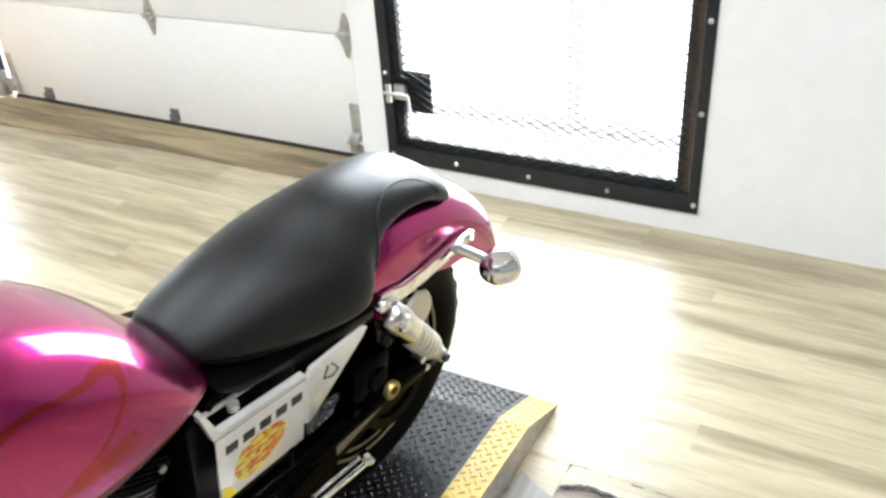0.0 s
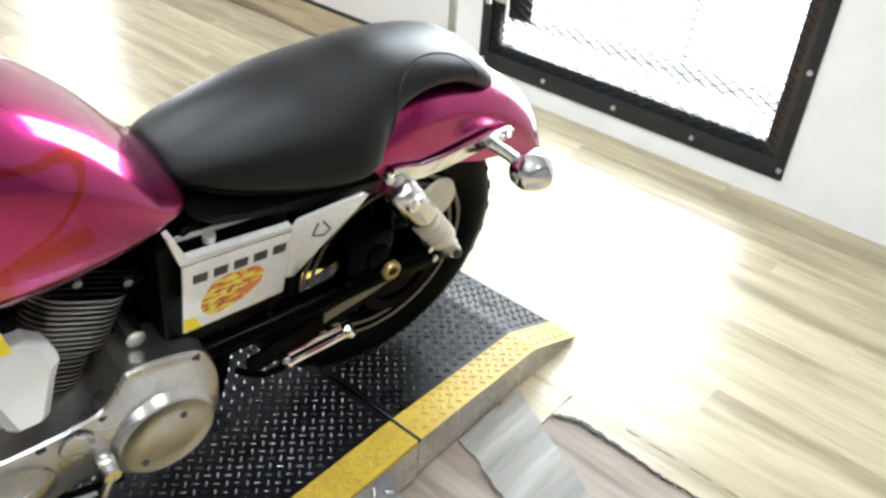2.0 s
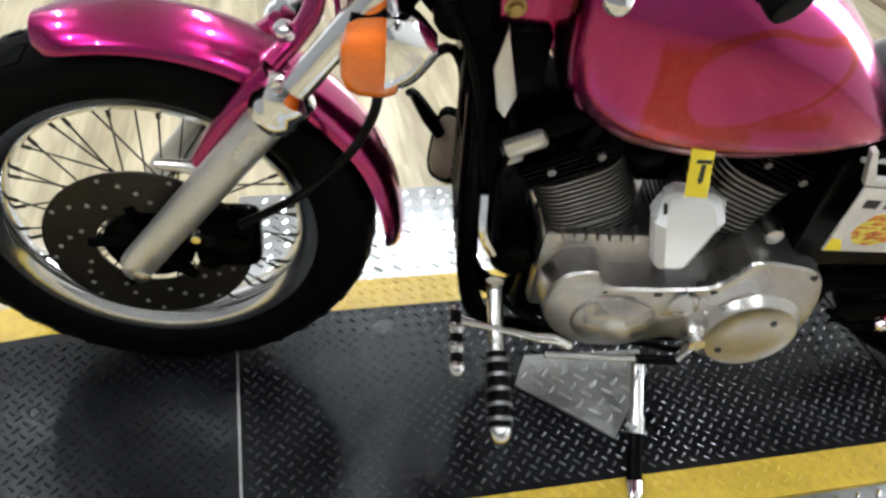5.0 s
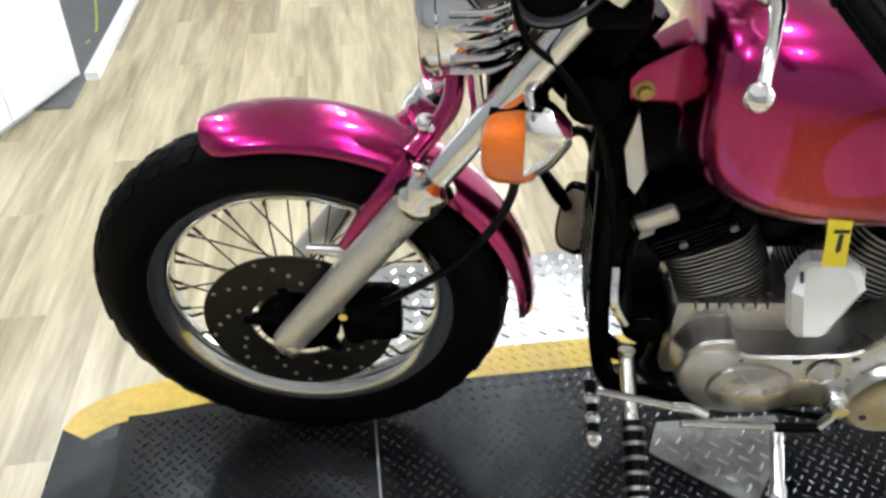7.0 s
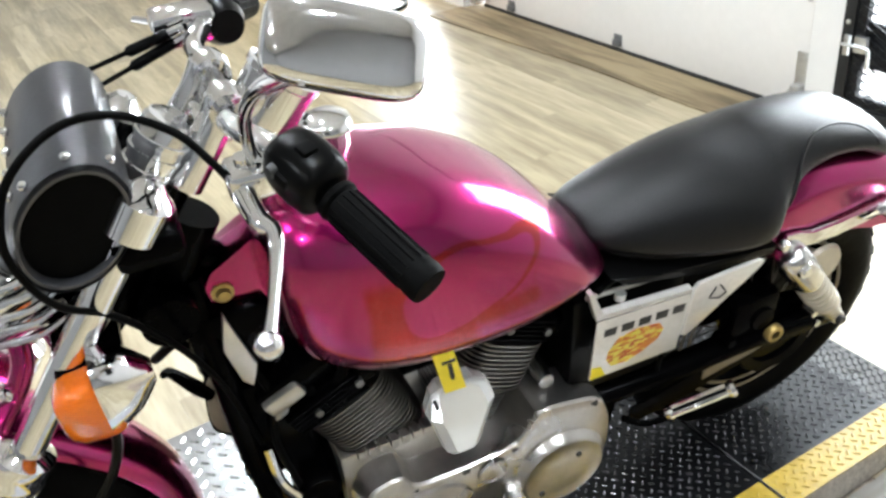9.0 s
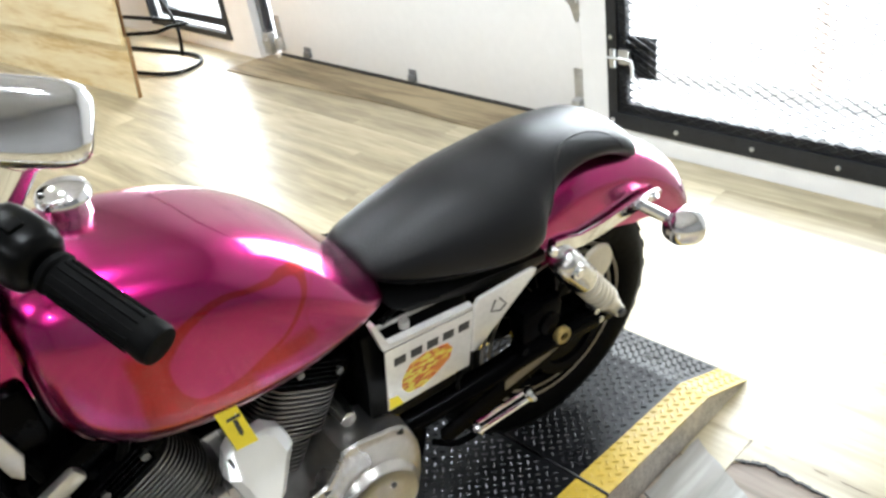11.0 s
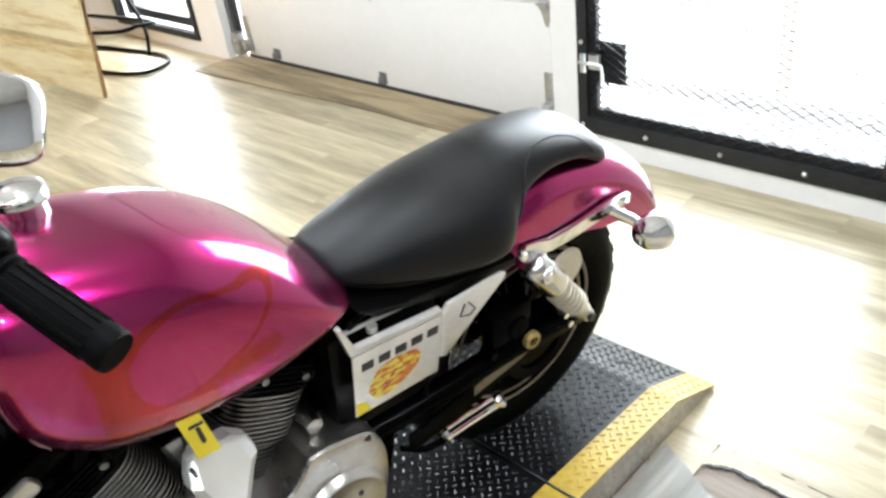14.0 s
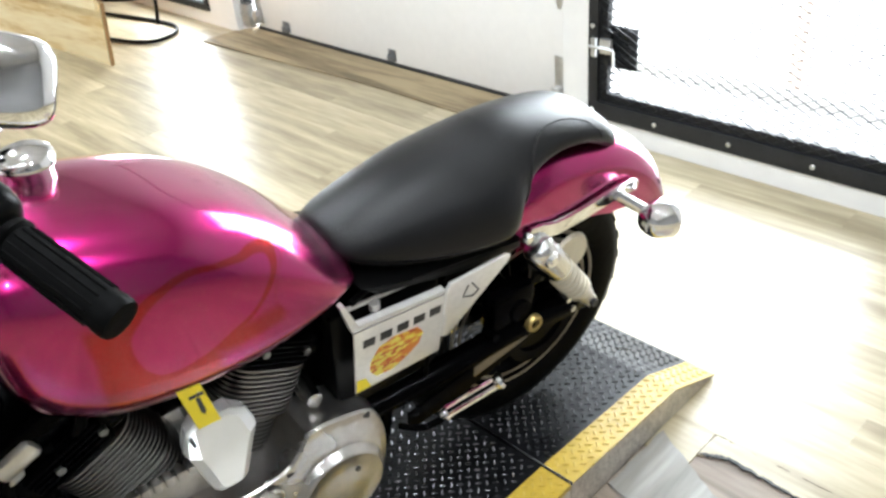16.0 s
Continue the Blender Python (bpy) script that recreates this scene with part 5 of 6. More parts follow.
for y, zz in ((1.47, 0.345), (1.485, 0.315), (1.50, 0.34)):
    P("adjuster_bolt", tube(nb(), [(0.10, y, zz), (0.128, y, zz)], 0.007, 6), "chrome_worn")

# battery side: pale cover with slots, sticker and triangular plate
bm = nb()
prism(bm, [(1.004, 0.536), (1.174, 0.524), (1.160, 0.408), (0.998, 0.410)], "x", 0.128, 0.132, 0.001)
bc = P("battery_cover", bm, "white_panel", "pale battery side cover with a sticker")
bm = nb()
prism(bm, [(0.985, 0.597), (1.001, 0.54), (1.174, 0.528), (1.172, 0.536), (1.012, 0.548), (0.992, 0.60)], "x", 0.120, 0.133, 0.001)
part("cover_lip", bm, "white_panel", bc)
part("top_rail", tube(nb(), [(0.10, 1.002, 0.558), (0.10, 1.158, 0.549)], 0.004, 8), "white_panel", bc)
for k in range(5):
    y = 1.018 + 0.031 * k
    part("slot", prism(nb(), [(y, 0.514 - 0.0012 * k), (y + 0.022, 0.5125 - 0.0012 * k), (y + 0.020, 0.497 - 0.0012 * k), (y - 0.001, 0.4985 - 0.0012 * k)], "x", 0.1315, 0.1326), "ink", bc, smooth=False)


def sticker_mat():
    m = bpy.data.materials.new("sticker")
    m.use_nodes = True
    n, l = m.node_tree.nodes, m.node_tree.links
    b = n["Principled BSDF"]
    tc, vo, rp = n.new("ShaderNodeTexCoord"), n.new("ShaderNodeTexVoronoi"), n.new("ShaderNodeValToRGB")
    mp = n.new("ShaderNodeMapping")
    mp.inputs["Scale"].default_value = (95, 95, 210)
    mp.inputs["Rotation"].default_value = (0.5, 0, 0)
    l.new(tc.outputs["Object"], mp.inputs[0]), l.new(mp.outputs[0], vo.inputs["Vector"])
    vo.inputs["Scale"].default_value = 1.0
    rp.color_ramp.interpolation = "CONSTANT"
    e = rp.color_ramp.elements
    e[0].color, e[1].color = (0.70, 0.45, 0.05, 1), (0.74, 0.55, 0.16, 1)
    for p, c in ((0.3, (0.62, 0.20, 0.03, 1)), (0.55, (0.72, 0.62, 0.10, 1)), (0.75, (0.50, 0.10, 0.02, 1))):
        e.new(p).color = c
    l.new(vo.outputs["Color"], rp.inputs[0]), l.new(rp.outputs[0], b.inputs["Base Color"])
    b.inputs["Roughness"].default_value = 0.3
    return m


M["sticker"] = sticker_mat()
part("sticker", prism(nb(), [(1.028, 0.462), (1.045, 0.485), (1.075, 0.492), (1.118, 0.486), (1.128, 0.470), (1.12, 0.452), (1.095, 0.436), (1.065, 0.424), (1.036, 0.428), (1.026, 0.444)], "x", 0.1322, 0.1328), "sticker", bc, "yellow and orange food sticker", smooth=False)
# Small yellow patch at the cover's lower front corner.
part("corner_patch", prism(nb(), [(0.999, 0.412), (1.026, 0.412), (1.017, 0.434), (1.001, 0.437)], "x", 0.1322, 0.1328), "tag_yellow", bc, smooth=False)
part("cover_knob", tube(nb(), [(0.11, 1.055, 0.545), (0.11, 1.055, 0.556)], 0.009, 12), "white_panel", bc)
bm = nb()
prism(bm, [(1.182, 0.543), (1.296, 0.548), (1.306, 0.541), (1.293, 0.529), (1.176, 0.436), (1.163, 0.44), (1.174, 0.533)], "x", 0.128, 0.136, 0.002)
tp = P("side_plate", bm, "white_panel", "pale triangular side plate")
bm = nb()
for a in (0, 40):
    tube(bm, [(0.1365, 1.215 + 0.002 * a / 10, 0.525), (0.1365, 1.205 + 0.008 * a / 10, 0.505), (0.1365, 1.225, 0.497)], 0.0016, 5)
part("scratch_mark", bm, "ink", tp)
bm = nb()
box(bm, -0.10, 0.094, 0.985, 1.19, 0.335, 0.545, 0.008)
P("battery", bm, "black_plastic", "black battery")
bm = nb()
tube(bm, [(0.12, 1.175, 0.45), (0.125, 1.16, 0.42), (0.12, 1.145, 0.39), (0.11, 1.15, 0.34)], 0.004, 6, smooth=4)
P("battery_lead", bm, "rubber")
bm = nb()
tube(bm, [(0.10, 1.02, 0.565), (0.08, 1.1, 0.575), (0.06, 1.18, 0.57)], 0.006, 8, smooth=4)
P("battery_lead", bm, "rubber")
bm = nb()
loft(bm, [(1.10, 0.02, 0.05, 0.33, 0.40, 0.5, 3), (1.16, 0.02, 0.06, 0.32, 0.42, 0.5, 3), (1.225, 0.02, 0.05, 0.36, 0.46, 0.5, 3)], 16)
P("rear_frame_box", bm, "black_metal")
# engine
def inset(pts, dist):
    out, n = [], len(pts)
    area2 = sum(pts[i][0] * pts[(i + 1) % n][1] - pts[(i + 1) % n][0] * pts[i][1] for i in range(n))
    sg = 1 if area2 > 0 else -1
    for i in range(n):
        p, q, r = Vector(pts[i - 1]), Vector(pts[i]), Vector(pts[(i + 1) % n])
        a, b = (q - p).normalized(), (r - q).normalized()
        nv = Vector((-(a.y + b.y), a.x + b.x)).normalized() * sg
        k = max(0.5, nv.dot(Vector((-a.y, a.x)) * sg))
        out.append(tuple(q + nv * min(dist / k, dist * 1.6)))
    return out


PO = [(0.611, 0.285), (0.626, 0.328), (0.650, 0.343), (0.682, 0.343), (0.700, 0.315), (0.740, 0.308), (0.830, 0.310), (0.872, 0.319), (0.897, 0.349), (0.918, 0.373), (0.970, 0.368), (1.022, 0.351), (1.046, 0.305), (1.052, 0.245), (1.040, 0.182), (1.000, 0.138), (0.950, 0.126), (0.905, 0.138), (0.865, 0.170), (0.830, 0.188), (0.800, 0.180), (0.755, 0.166), (0.700, 0.168), (0.650, 0.190), (0.617, 0.235)]


def closed_smooth(pts, n=4):
    out, m = [], len(pts)
    for i in range(m):
        a, b, c, e = (Vector(pts[(i + k) % m]) for k in (-1, 0, 1, 2))
        for k in range(n):
            t = k / n
            out.append(tuple(0.5 * (2 * b + (c - a) * t + (2 * a - 5 * b + 4 * c - e) * t * t + (3 * b - a - 3 * c + e) * t ** 3)))
    return out


PS = closed_smooth(PO)
bm = nb()
skin(bm, [[bm.verts.new((x, *p)) for p in inset(PS, q)] for x, q in ((0.05, -0.003), (0.1225, 0.0), (0.1275, 0.003), (0.1302, 0.010), (0.1312, 0.018))])
pc = P("primary_cover", bm, "engine", "polished aluminium primary cover with brown haze", sharp=22)
bm = nb()
lathe(bm, [(0.087, -0.010), (0.080, 0.000), (0.078, 0.004), (0.0755, 0.0085), (0.0735, 0.0095), (0.072, 0.0085), (0.04, 0.0115), (0, 0.0125)], "x", (0.138, 0.954, 0.220), 44)
part("derby_cover", bm, "engine", pc, "round polished clutch cover")
bm = nb()
loft(bm, [(-0.001, 0, 0.070, -0.058, 0.058, 0.5, 2), (0.006, 0, 0.068, -0.056, 0.056, 0.5, 2), (0.012, 0, 0.055, -0.045, 0.045, 0.5, 2), (0.014, 0, 0.052, -0.042, 0.042, 0.5, 2), (0.018, 0, 0.048, -0.038, 0.038, 0.5, 2), (0.022, 0, 0.02, -0.016, 0.016, 0.5, 2)], 40)
part("alternator_bulge", bm, "engine", pc, m=pose(0.132, 0.726, 0.240, 0, 0, -90) @ pose(0, 0, 0, 0, -14, 0))
bm = nb()
lathe(bm, [(0.026, 0.0), (0.025, 0.004), (0.021, 0.0045), (0.02, 0.003), (0, 0.004)], "x", (0.133, 0.829, 0.281), 24)
part("inspection_plug", bm, "engine", pc)
for y, zz in ((0.696, 0.300), (0.784, 0.297), (0.872, 0.304), (0.928, 0.352), (1.014, 0.343)):
    part("cover_bolt", box(nb(), 0.118, 0.1305, y - 0.0075, y + 0.0075, zz - 0.006, zz + 0.007, 0.002), "ink", pc, "black recessed bolt")
for y, zz in ((0.979, 0.257), (0.912, 0.186)):
    part("derby_screw", lathe(nb(), [(0, 0.004), (0.005, 0.0035), (0.006, 0)], "x", (0.1485, y, zz), 10), "ink", pc)
bm = nb()
box(bm, 0.128, 0.158, 0.842, 0.872, 0.205, 0.245, 0.008)
tube(bm, [(0.13, 0.857, 0.228), (0.172, 0.857, 0.228)], 0.013, 14)
tube(bm, [(0.165, 0.857, 0.225), (0.165, 0.84, 0.185)], 0.008, 8)
part("shifter_shaft", bm, "chrome_worn", pc)
bm = nb()
box(bm, -0.09, 0.075, 0.60, 0.79, 0.20, 0.372, 0.012)
P("crankcase", bm, "engine", "grey cast crankcase")
P("gearbox_case", box(nb(), -0.10, 0.052, 0.585, 1.03, 0.13, 0.34, 0.02), "black_metal", "black gearbox case")
for k in range(7):
    P("case_lug", box(nb(), 0.058, 0.082, 0.628 + 0.018 * k, 0.641 + 0.018 * k, 0.362, 0.380, 0.003), "engine")
P("starter_cap", lathe(nb(), [(0, 0.03), (0.014, 0.028), (0.017, 0.0), (0.017, -0.06)], "x", (0.065, 0.945, 0.395), 18), "chrome_worn")


def cylinder(yc, lean):
    T = pose(0, yc, 0.24, lean, 0, 0)
    bm = nb()
    tube(bm, [(0, 0, 0.095), (0, 0, 0.31)], 0.055, 24)
    cy = part("cylinder", bm, "black_metal", bike, m=T)
    for k in range(-5, 15):
        zz = 0.148 + 0.0088 * k
        s = 0.080 - (0.012 if k < 4 else 0)
        bm = nb()
        ring = []
        for q in range(32):
            a = 2 * math.pi * q / 32
            c, sn = math.cos(a), math.sin(a)
            ring.append((math.copysign(abs(c) ** 0.55, c) * s, math.copysign(abs(sn) ** 0.55, sn) * s * 0.92))
        prism(bm, ring, "z", zz, zz + 0.0042)
        for f in bm.faces:
            if abs(f.normal.z) < 0.5 or len(f.verts) == 4:
                f.material_index = 1
        part("fin", bm, ("black_metal", "fin_edge"), cy, smooth=False)
    bm = nb()
    box(bm, -0.085, 0.078, -0.078, 0.078, 0.285, 0.335, 0.016)
    for k in range(5):
        box(bm, 0.06, 0.088, -0.07, 0.045, 0.292 + 0.009 * k, 0.2955 + 0.009 * k)
    part("head", bm, "black_metal", cy)
    bm = nb()
    box(bm, -0.08, 0.070, -0.085, 0.075, 0.335, 0.385, 0.014)
    part("rocker_box", bm, "black_metal", cy)
    part("rocker_plate", box(nb(), 0.03, 0.080, -0.08, -0.02, 0.345, 0.375, 0.008), "slider", cy, "grey cast rocker plate")
    for y in (-0.03, 0.04):
        part("head_bolt", tube(nb(), [(0.075, y, 0.31), (0.089, y, 0.31)], 0.006, 10), "fin_edge", cy)
    return cy


cylinder(0.748, 26)
cylinder(0.775, -26)
HO = [(0.728, 0.462), (0.738, 0.498), (0.752, 0.506), (0.806, 0.506), (0.828, 0.492), (0.836, 0.464), (0.826, 0.440), (0.808, 0.374), (0.796, 0.364), (0.762, 0.364), (0.750, 0.376), (0.736, 0.436)]
bm = nb()
rings = []
for x, q in ((0.100, 0.004), (0.120, 0.0), (0.126, 0.003), (0.136, 0.016)):
    ring = []
    for p in inset(HO, q):
        out = 0.010 if p[1] < 0.47 and x > 0.125 else 0.0
        ring.append(bm.verts.new((x + out - max(0.0, p[1] - 0.462) * (0.75 if x > 0.125 else 0.0), *p)))
    rings.append(ring)
skin(bm, rings)
horn = P("horn_cover", bm, "bright_cover", "bright faceted horn cover between the cylinders", sharp=18)
part("cover_mark", tube(nb(), [(0.124, 0.742, 0.488), (0.131, 0.747, 0.462)], 0.003, 6), "ink", horn)
# hang tag, a thing of its own
tag = thing("hang_tag", "yellow hang tag tied below the tank", "tag", bike.matrix_basis.copy())
bm = nb()
prism(bm, [(0.735, 0.612), (0.766, 0.610), (0.783, 0.522), (0.751, 0.524)], "x", 0.146, 0.1468)
part("card", bm, "tag_yellow", tag, smooth=False)
bm = nb()
prism(bm, [(0.757, 0.580), (0.763, 0.580), (0.767, 0.552), (0.764, 0.546), (0.760, 0.552)], "x", 0.1468, 0.1474)
box(bm, 0.1468, 0.1474, 0.749, 0.769, 0.582, 0.588)
part("print_bars", bm, "ink", tag, "dark printed bars", smooth=False)
part("tie", tube(nb(), [(0.147, 0.763, 0.588), (0.13, 0.760, 0.60), (0.10, 0.76, 0.60)], 0.0014, 5), "white_paint", tag)
# frame
bm = nb()
for s in (0.045, -0.045):
    tube(bm, [(s * 0.4, 0.475, 0.75), (s, 0.478, 0.60), (s, 0.485, 0.40), (s, 0.505, 0.22), (s, 0.54, 0.135), (s, 0.62, 0.105), (s, 1.02, 0.105), (s * 1.4, 1.08, 0.20), (s * 1.5, 1.09, 0.40), (s * 1.5, 1.13, 0.55), (s * 1.5, 1.30, 0.54), (s * 1.3, 1.42, 0.53)], 0.0175, 12, smooth=6)
tube(bm, [(0, 0.46, 0.80), (0, 0.60, 0.70), (0, 1.0, 0.60), (0, 1.13, 0.55)], 0.022, 12, smooth=4)
tube(bm, [(0, 0.42, 0.70), (0, 0.50, 0.83)], 0.036, 18)
P("frame", bm, "black_metal", "black tubular frame")
rg = P("regulator", box(nb(), -0.09, 0.05, 0.475, 0.575, 0.36, 0.56, 0.012), "black_metal", "black finned regulator")
for k in range(6):
    part("cooling_fin", box(nb(), -0.055, 0.052, 0.466, 0.478, 0.375 + 0.023 * k, 0.385 + 0.023 * k, 0.002), "black_metal", rg)
# Added black mass closes the bright gaps around and behind the cylinders.
bm = nb()
loft(bm, refine([(0.60, -0.05, 0.05, 0.44, 0.58, 0.5, 3), (0.70, -0.05, 0.06, 0.40, 0.59, 0.5, 3), (0.85, -0.05, 0.06, 0.40, 0.585, 0.5, 3), (1.0, -0.05, 0.06, 0.36, 0.58, 0.5, 3)], 3), 20)
P("dark_filler", bm, "black_metal", "added black filler mass behind the cylinders")
bm = nb()
lathe(bm, [(0, 0.05), (0.03, 0.048), (0.036, 0.04), (0.038, 0), (0.038, -0.06)], "x", (0.02, 0.565, 0.30), 24)
P("oil_filter", bm, "black_metal", "glossy black oil filter")
bm = nb()
prism(bm, [(0.499, 0.715), (0.505, 0.685), (0.524, 0.612), (0.512, 0.575), (0.500, 0.590), (0.487, 0.652)], "x", 0.056, 0.064, 0.003)
tube(bm, [(0.045, 0.53, 0.52), (0.06, 0.54, 0.50)], 0.016, 12)
P("coil_bracket", bm, "slider", "bright coil bracket")
bm = nb()
tube(bm, [(0.05, 0.505, 0.43), (0.06, 0.51, 0.36), (0.07, 0.53, 0.32)], 0.008, 8, smooth=4)
P("bracket_link", bm, "chrome")
bm = nb()
tube(bm, [(0.05, 0.55, 0.56), (0.07, 0.60, 0.52), (0.075, 0.63, 0.56), (0.06, 0.65, 0.62)], 0.008, 8, smooth=5)
tube(bm, [(0.03, 0.50, 0.62), (0.06, 0.53, 0.55), (0.06, 0.52, 0.45), (0.05, 0.54, 0.30)], 0.006, 8, smooth=5)
tube(bm, [(0.06, 0.54, 0.24), (0.09, 0.60, 0.19), (0.12, 0.75, 0.175), (0.14, 0.88, 0.165)], 0.006, 8, smooth=5)
tube(bm, [(-0.02, 0.40, 0.60), (0.02, 0.44, 0.65), (0.03, 0.47, 0.58)], 0.007, 8, smooth=5)
P("wiring", bm, "rubber")
bm = nb()
box(bm, -0.05, 0.05, 0.45, 0.56, 0.60, 0.70, 0.01)
tube(bm, [(-0.07, 0.44, 0.73), (0.07, 0.44, 0.73)], 0.035, 14)
P("neck_cover", bm, "black_metal")
# far side pedal and pipe
bm = nb()
loft(bm, [(-0.006, 0, 0.03, -0.062, 0.062, 0.5, 3.2), (0.0, 0, 0.034, -0.068, 0.068, 0.5, 3.2), (0.006, 0, 0.03, -0.062, 0.062, 0.5, 3.2)], 28)
pd = P("brake_pedal", bm, "black_metal", m=pose(-0.115, 0.466, 0.375, -14, 0, 55))
bm = nb()
loft(bm, [(-0.010, 0, 0.022, -0.05, 0.05, 0.5, 3), (-0.007, 0, 0.026, -0.056, 0.056, 0.5, 3), (0.010, 0, 0.026, -0.056, 0.056, 0.5, 3)], 28)
# Cream-brown pad colour stands in for floor mirrored in chrome.
part("pad", bm, "stripe_cream", pd, "pedal pad with reflected brown floor put into its colour")
P("pedal_arm", tube(nb(), [(-0.115, 0.450, 0.40), (-0.115, 0.432, 0.43), (-0.115, 0.405, 0.475), (-0.10, 0.395, 0.49)], [0.010, 0.013, 0.009, 0.006], 8, smooth=4), "black_metal")
bm = nb()
tube(bm, [(-0.08, 0.60, 0.55), (-0.13, 0.55, 0.48), (-0.15, 0.58, 0.35), (-0.15, 0.75, 0.24), (-0.15, 1.0, 0.22), (-0.15, 1.5, 0.24)], [0.02, 0.02, 0.02, 0.02, 0.028, 0.035], 14, smooth=6)
P("exhaust_pipe", bm, "chrome", "chrome exhaust pipe")
# controls near the deck
bm = nb()
tube(bm, [(0.06, 0.545, 0.245), (0.075, 0.545, 0.225), (0.16, 0.546, 0.185)], [0.014, 0.013, 0.013], 12, smooth=3)
fp = P("foot_peg", bm, "chrome_worn", "chrome peg arm")
a, b = Vector((0.16, 0.546, 0.187)), Vector((0.272, 0.546, 0.144))
bm = nb()
tube(bm, [a, b], [0.016, 0.0175], 16)
part("peg_rubber", bm, "rubber", fp, "black rubber peg")
for k in range(5):
    q = a + (b - a) * (0.12 + 0.19 * k)
    bm = nb()
    e = (b - a).normalized()
    lathe(bm, [(0.016, -0.003), (0.0205, -0.003), (0.0205, 0.003), (0.016, 0.003)], e, q, 16)
    part("peg_ring", bm, "fin_edge", fp)
bm = nb()
bmesh.ops.create_uvsphere(bm, u_segments=16, v_segments=10, radius=0.0185, matrix=Matrix.Translation(b + (b - a).normalized() * 0.004))
part("peg_end", bm, "chrome_worn", fp)
bm = nb()
tube(bm, [(0.158, 0.475, 0.268), (0.162, 0.56, 0.245), (0.165, 0.60, 0.235)], 0.006, 10)
tube(bm, [(0.165, 0.60, 0.235), (0.166, 0.63, 0.232), (0.166, 0.655, 0.215)], 0.008, 10, smooth=3)
sl = P("shift_lever", bm, "chrome", "chrome shift lever")
part("shift_rod", tube(nb(), [(0.168, 0.62, 0.195), (0.168, 0.72, 0.188), (0.166, 0.83, 0.180)], 0.0055, 10), "chrome", sl, "chrome linkage rod")
part("rod_boot", tube(nb(), [(0.168, 0.77, 0.186), (0.166, 0.84, 0.180)], 0.0085, 10), "rubber", sl)
a, b = Vector((0.148, 0.472, 0.277)), Vector((0.238, 0.470, 0.256))
bm = nb()
tube(bm, [a, b], 0.009, 12)
part("toe_peg", bm, "rubber", sl)
for k in range(4):
    q = a + (b - a) * (k / 3)
    bm = nb()
    bmesh.ops.create_uvsphere(bm, u_segments=14, v_segments=10, radius=0.0125 if k else 0.009, matrix=Matrix.Translation(q))
    part("peg_ball", bm, "chrome", sl)
a, b = Vector((0.120, 0.80, 0.125)), Vector((0.308, 0.777, 0.036))
bm = nb()
tube(bm, [a, a.lerp(b, 0.5)], [0.011, 0.012], 12)
tube(bm, [a.lerp(b, 0.48), a.lerp(b, 0.62)], 0.015, 10)
ks = P("side_stand", bm, "chrome_worn", "chrome side stand leg")
part("stand_tube", tube(nb(), [a.lerp(b, 0.6), b], [0.012, 0.0135], 12), "black_metal", ks)
bm = nb()
tube(bm, [b, Vector((0.330, 0.773, 0.036)), Vector((0.348, 0.768, 0.040))], [0.0145, 0.013, 0.007], 10, smooth=3)
part("stand_foot", bm, "chrome", ks)
part("stand_bolt", tube(nb(), [a.lerp(b, 0.55) + Vector((0.01, -0.008, 0.01)), a.lerp(b, 0.55) + Vector((0.014, -0.014, 0.016))], 0.006, 8), "chrome", ks)
bm = nb()
tube(bm, [(0.11, 1.09, 0.245), (0.125, 1.13, 0.225), (0.14, 1.172, 0.24)], 0.006, 8, smooth=4)
rp = P("passenger_peg", bm, "black_metal", "chrome passenger peg on a black bracket")
a, b = Vector((0.135, 1.172, 0.243)), Vector((0.172, 1.262, 0.300))
e = (b - a).normalized()
for k in range(3):
    w = 2 * math.pi * k / 3 + 0.6
    u = e.orthogonal().normalized()
    o = 0.0085 * (math.cos(w) * u + math.sin(w) * e.cross(u))
    part("peg_bar", tube(nb(), [a + o, b + o], 0.0052, 8), "chrome", rp)
part("peg_core", tube(nb(), [a, b], 0.007, 8), "rubber", rp)
for q, r in ((a, 0.014), (b, 0.0165)):
    bm = nb()
    lathe(bm, [(0, -0.008), (r * 0.8, -0.007), (r, 0), (r * 0.8, 0.007), (0, 0.008)], e, q, 16)
    part("peg_cap", bm, "chrome", rp)

# ---------------------------------------------------------------- floor pieces
rnd = random.Random(4)
PW, PL = 0.125, 1.22
base = {}


def plank_mesh(length):
    key = round(length, 2)
    if key not in base:
        bm = nb()
        box(bm, 0.0002, key - 0.0002, 0.0002, PW - 0.0002, -0.004, 0.0)
        me = bpy.data.meshes.new("plank")
        bm.to_mesh(me)
        bm.free()
        me.materials.append(M["plank"])
        base[key] = me
    return base[key]


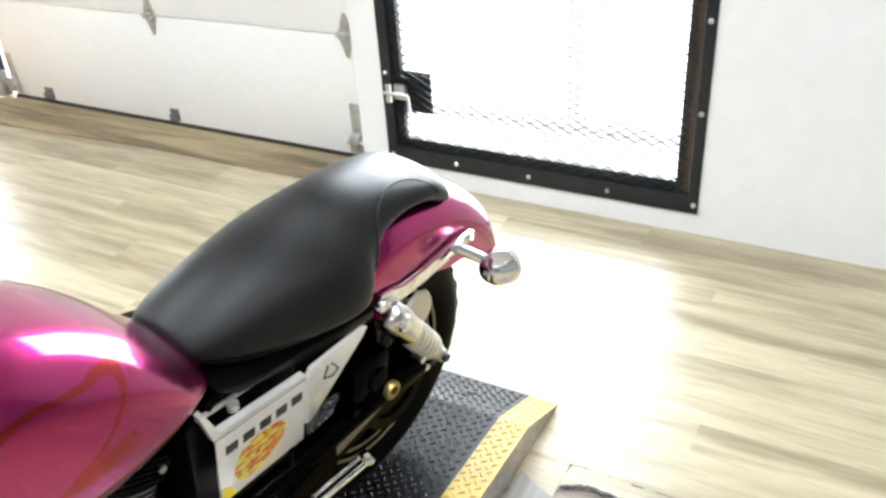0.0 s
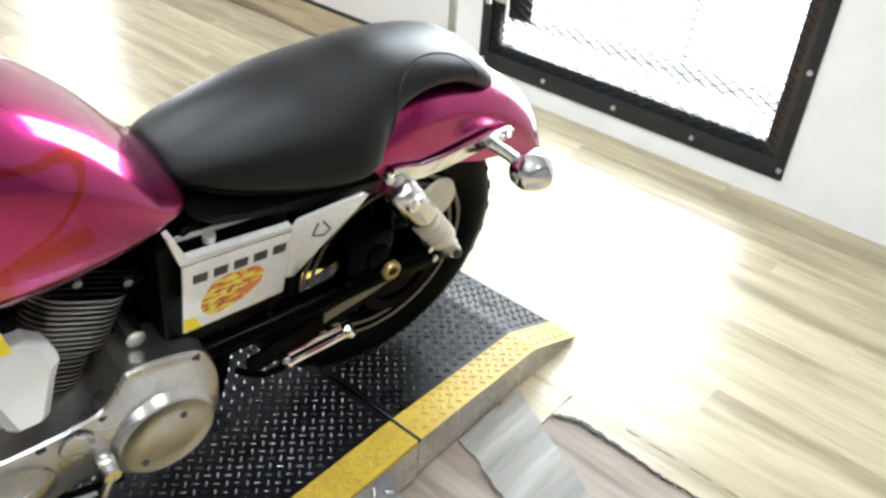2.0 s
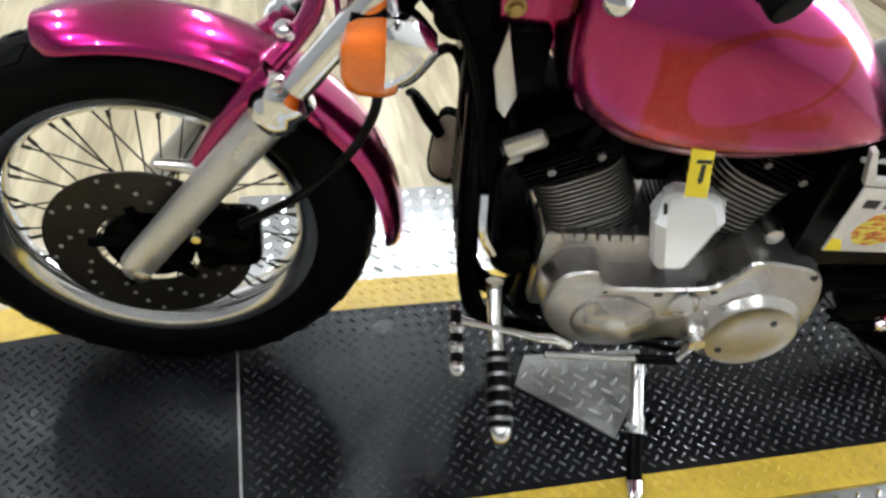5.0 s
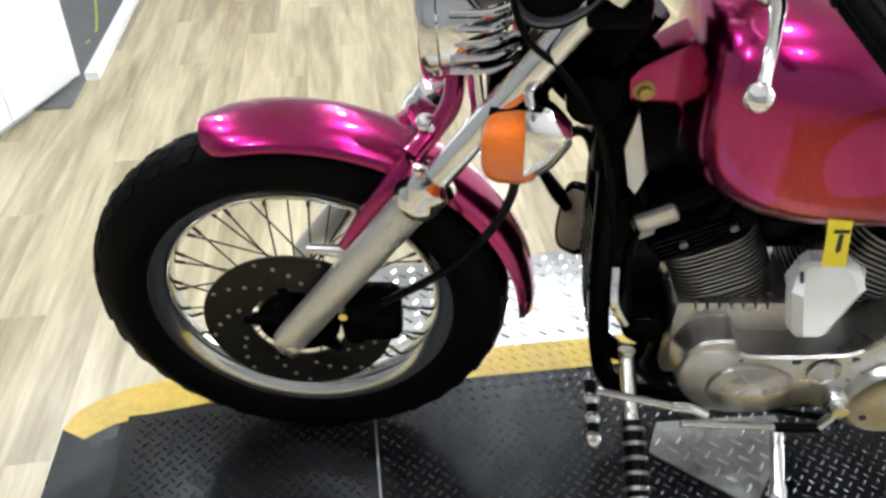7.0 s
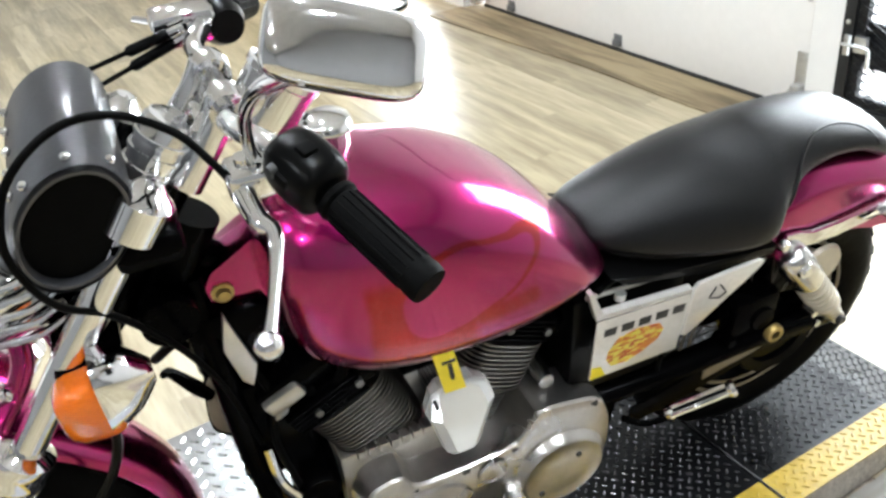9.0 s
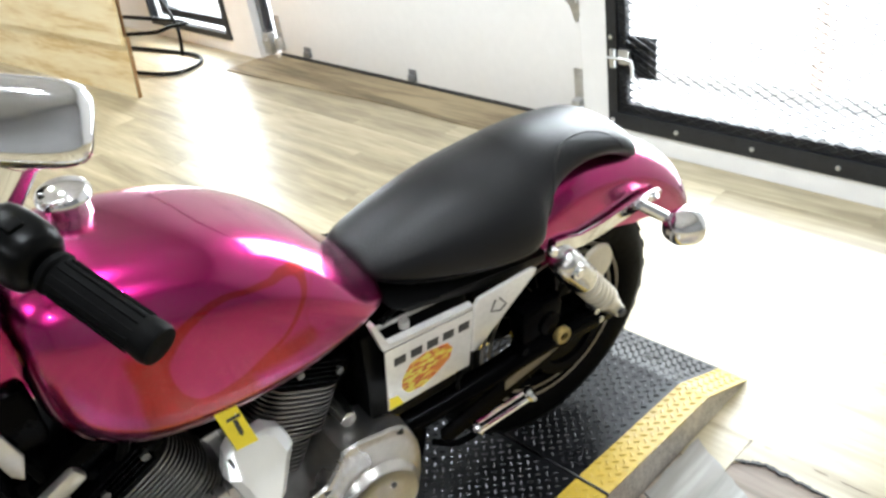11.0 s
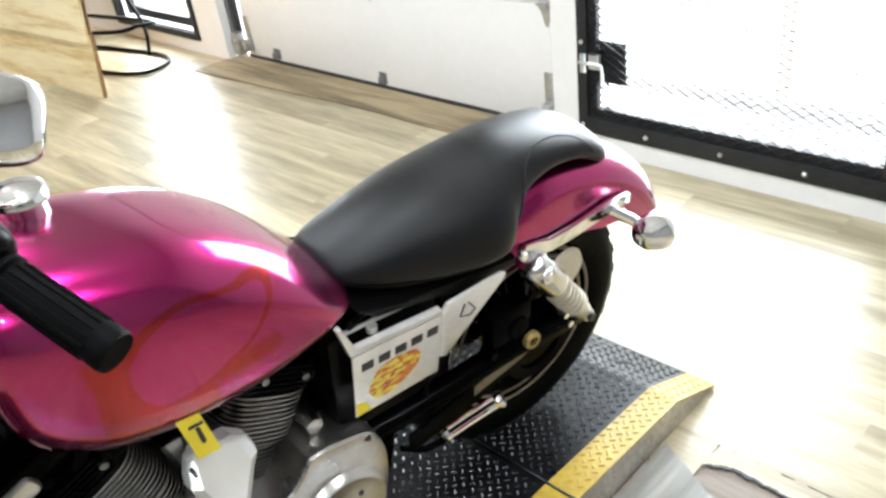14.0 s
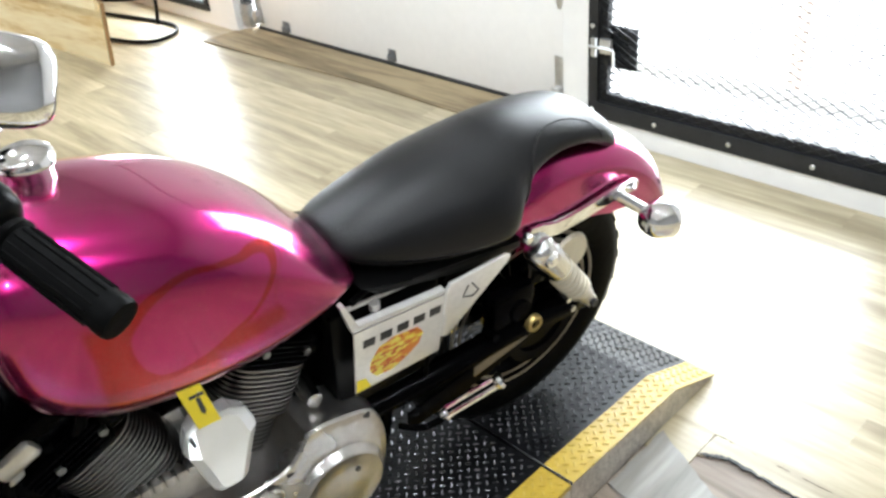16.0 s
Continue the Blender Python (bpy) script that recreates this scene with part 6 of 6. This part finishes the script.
row = 0
y = -4.0
far_vs, far_fs = [], []
while y < 2.74:
    x = -8.0 + (row * 0.47) % PL - PL
    while x < 3.5:
        x1 = min(x + PL, 3.5)
        a = max(x, -8.0)
        if x1 - a > 0.05:
            spans = [(a, x1)]
            if y + PW > 1.05 and y < 1.49:
                spans = [(p, q) for p, q in ((a, min(x1, -0.165)), (max(a, 0.72), x1)) if q - p > 0.04]
            if 1.49 < y < 1.51:
                spans = [(p, q) for p, q in ((a, min(x1, -0.029)), (max(a, 0.72), x1)) if q - p > 0.04]
            if y + PW > 2.64:
                spans = [(p, q) for p, q in ((a, min(x1, -3.64)), (max(a, -1.30), x1)) if q - p > 0.04]
            for p, q in spans:
                if q > -5.2 and p < 1.0 and y > -1.6:
                    ob = new("plank", plank_mesh(q - p))
                    ob.parent = floor
                    ob.location = (p, y, 0)
                else:
                    b = len(far_vs)
                    far_vs += [(p + 0.0002, y + 0.0002, 0), (q - 0.0002, y + 0.0002, 0), (q - 0.0002, y + PW - 0.0002, 0), (p + 0.0002, y + PW - 0.0002, 0)]
                    far_vs += [(vx, vy, -0.004) for vx, vy, vz in far_vs[-4:]]
                    far_fs += [[b + k for k in f] for f in ((0, 1, 2, 3), (0, 4, 5, 1), (1, 5, 6, 2), (2, 6, 7, 3), (3, 7, 4, 0))]
        x += PL
    row += 1
    y += PW
far_me = bpy.data.meshes.new("far_planks")
far_me.from_pydata(far_vs, [], far_fs)
far_me.materials.append(M["plank"])
far_planks = new("far_planks", far_me)
far_planks.parent = floor
tagged(far_planks, "", kind="stuff")


def torn(label, pts, z0, z1, k, seed, name="torn_vinyl", category="floor piece"):
    r = random.Random(seed)
    out = []
    for i in range(len(pts)):
        a, b = Vector(pts[i]), Vector(pts[(i + 1) % len(pts)])
        n = max(2, int((b - a).length / 0.018))
        for j in range(n):
            p = a.lerp(b, j / n)
            out.append((p.x + r.uniform(-0.0035, 0.0035), p.y + r.uniform(-0.0035, 0.0035)))
    bm = nb()
    prism(bm, out, "z", z0, z1)
    ob = part(name, bm, k, None, label, smooth=False)
    return tagged(ob, label, category)


torn("peeling grey vinyl strip with torn edges", [(-0.126, 1.354), (-0.077, 1.346), (-0.042, 1.332), (0.035, 1.30), (0.105, 1.278), (0.153, 1.262), (0.170, 1.34), (0.151, 1.417), (0.089, 1.454), (0.012, 1.487), (-0.061, 1.528), (-0.125, 1.56)], -0.003, 0.0035, "old_vinyl", 1)
line = smooth_path([(-0.03, 1.548, 0.0012), (-0.019, 1.558, 0.0012), (0.005, 1.566, 0.0012), (0.031, 1.577, 0.0012), (0.09, 1.573, 0.0012), (0.158, 1.568, 0.0012), (0.221, 1.564, 0.0012), (0.298, 1.565, 0.0012), (0.40, 1.556, 0.0012)], 8)
r = random.Random(5)
bm = nb()
near, far_side = [], []
for k, p in enumerate(line):
    w = 0.0009 + 0.0042 * math.sin(math.pi * (1 - k / (len(line) - 1)) ** 1.8) * r.uniform(0.5, 1.2)
    jog = r.uniform(-0.003, 0.003)
    near.append([bm.verts.new((p.x, p.y - w + jog, z)) for z in (-0.003, 0.0012)])
    far_side.append([bm.verts.new((p.x, p.y + w + jog, z)) for z in (0.0012, -0.003)])
skin(bm, [a + b for a, b in zip(near, far_side)])
tagged(part("floor_crack", bm, "ink", None, "dark ragged crack in the vinyl floor", smooth=False), "dark ragged crack in the vinyl floor", "floor crack")
torn("vinyl planks that end at a ragged torn edge", [(-0.028, 1.549), (-0.019, 1.560), (0.005, 1.568), (0.031, 1.579), (0.09, 1.575), (0.158, 1.570), (0.221, 1.566), (0.298, 1.567), (0.40, 1.558), (0.719, 1.545), (0.719, 1.6248), (-0.028, 1.6248)], -0.0039, 0.0, "plank", 7)
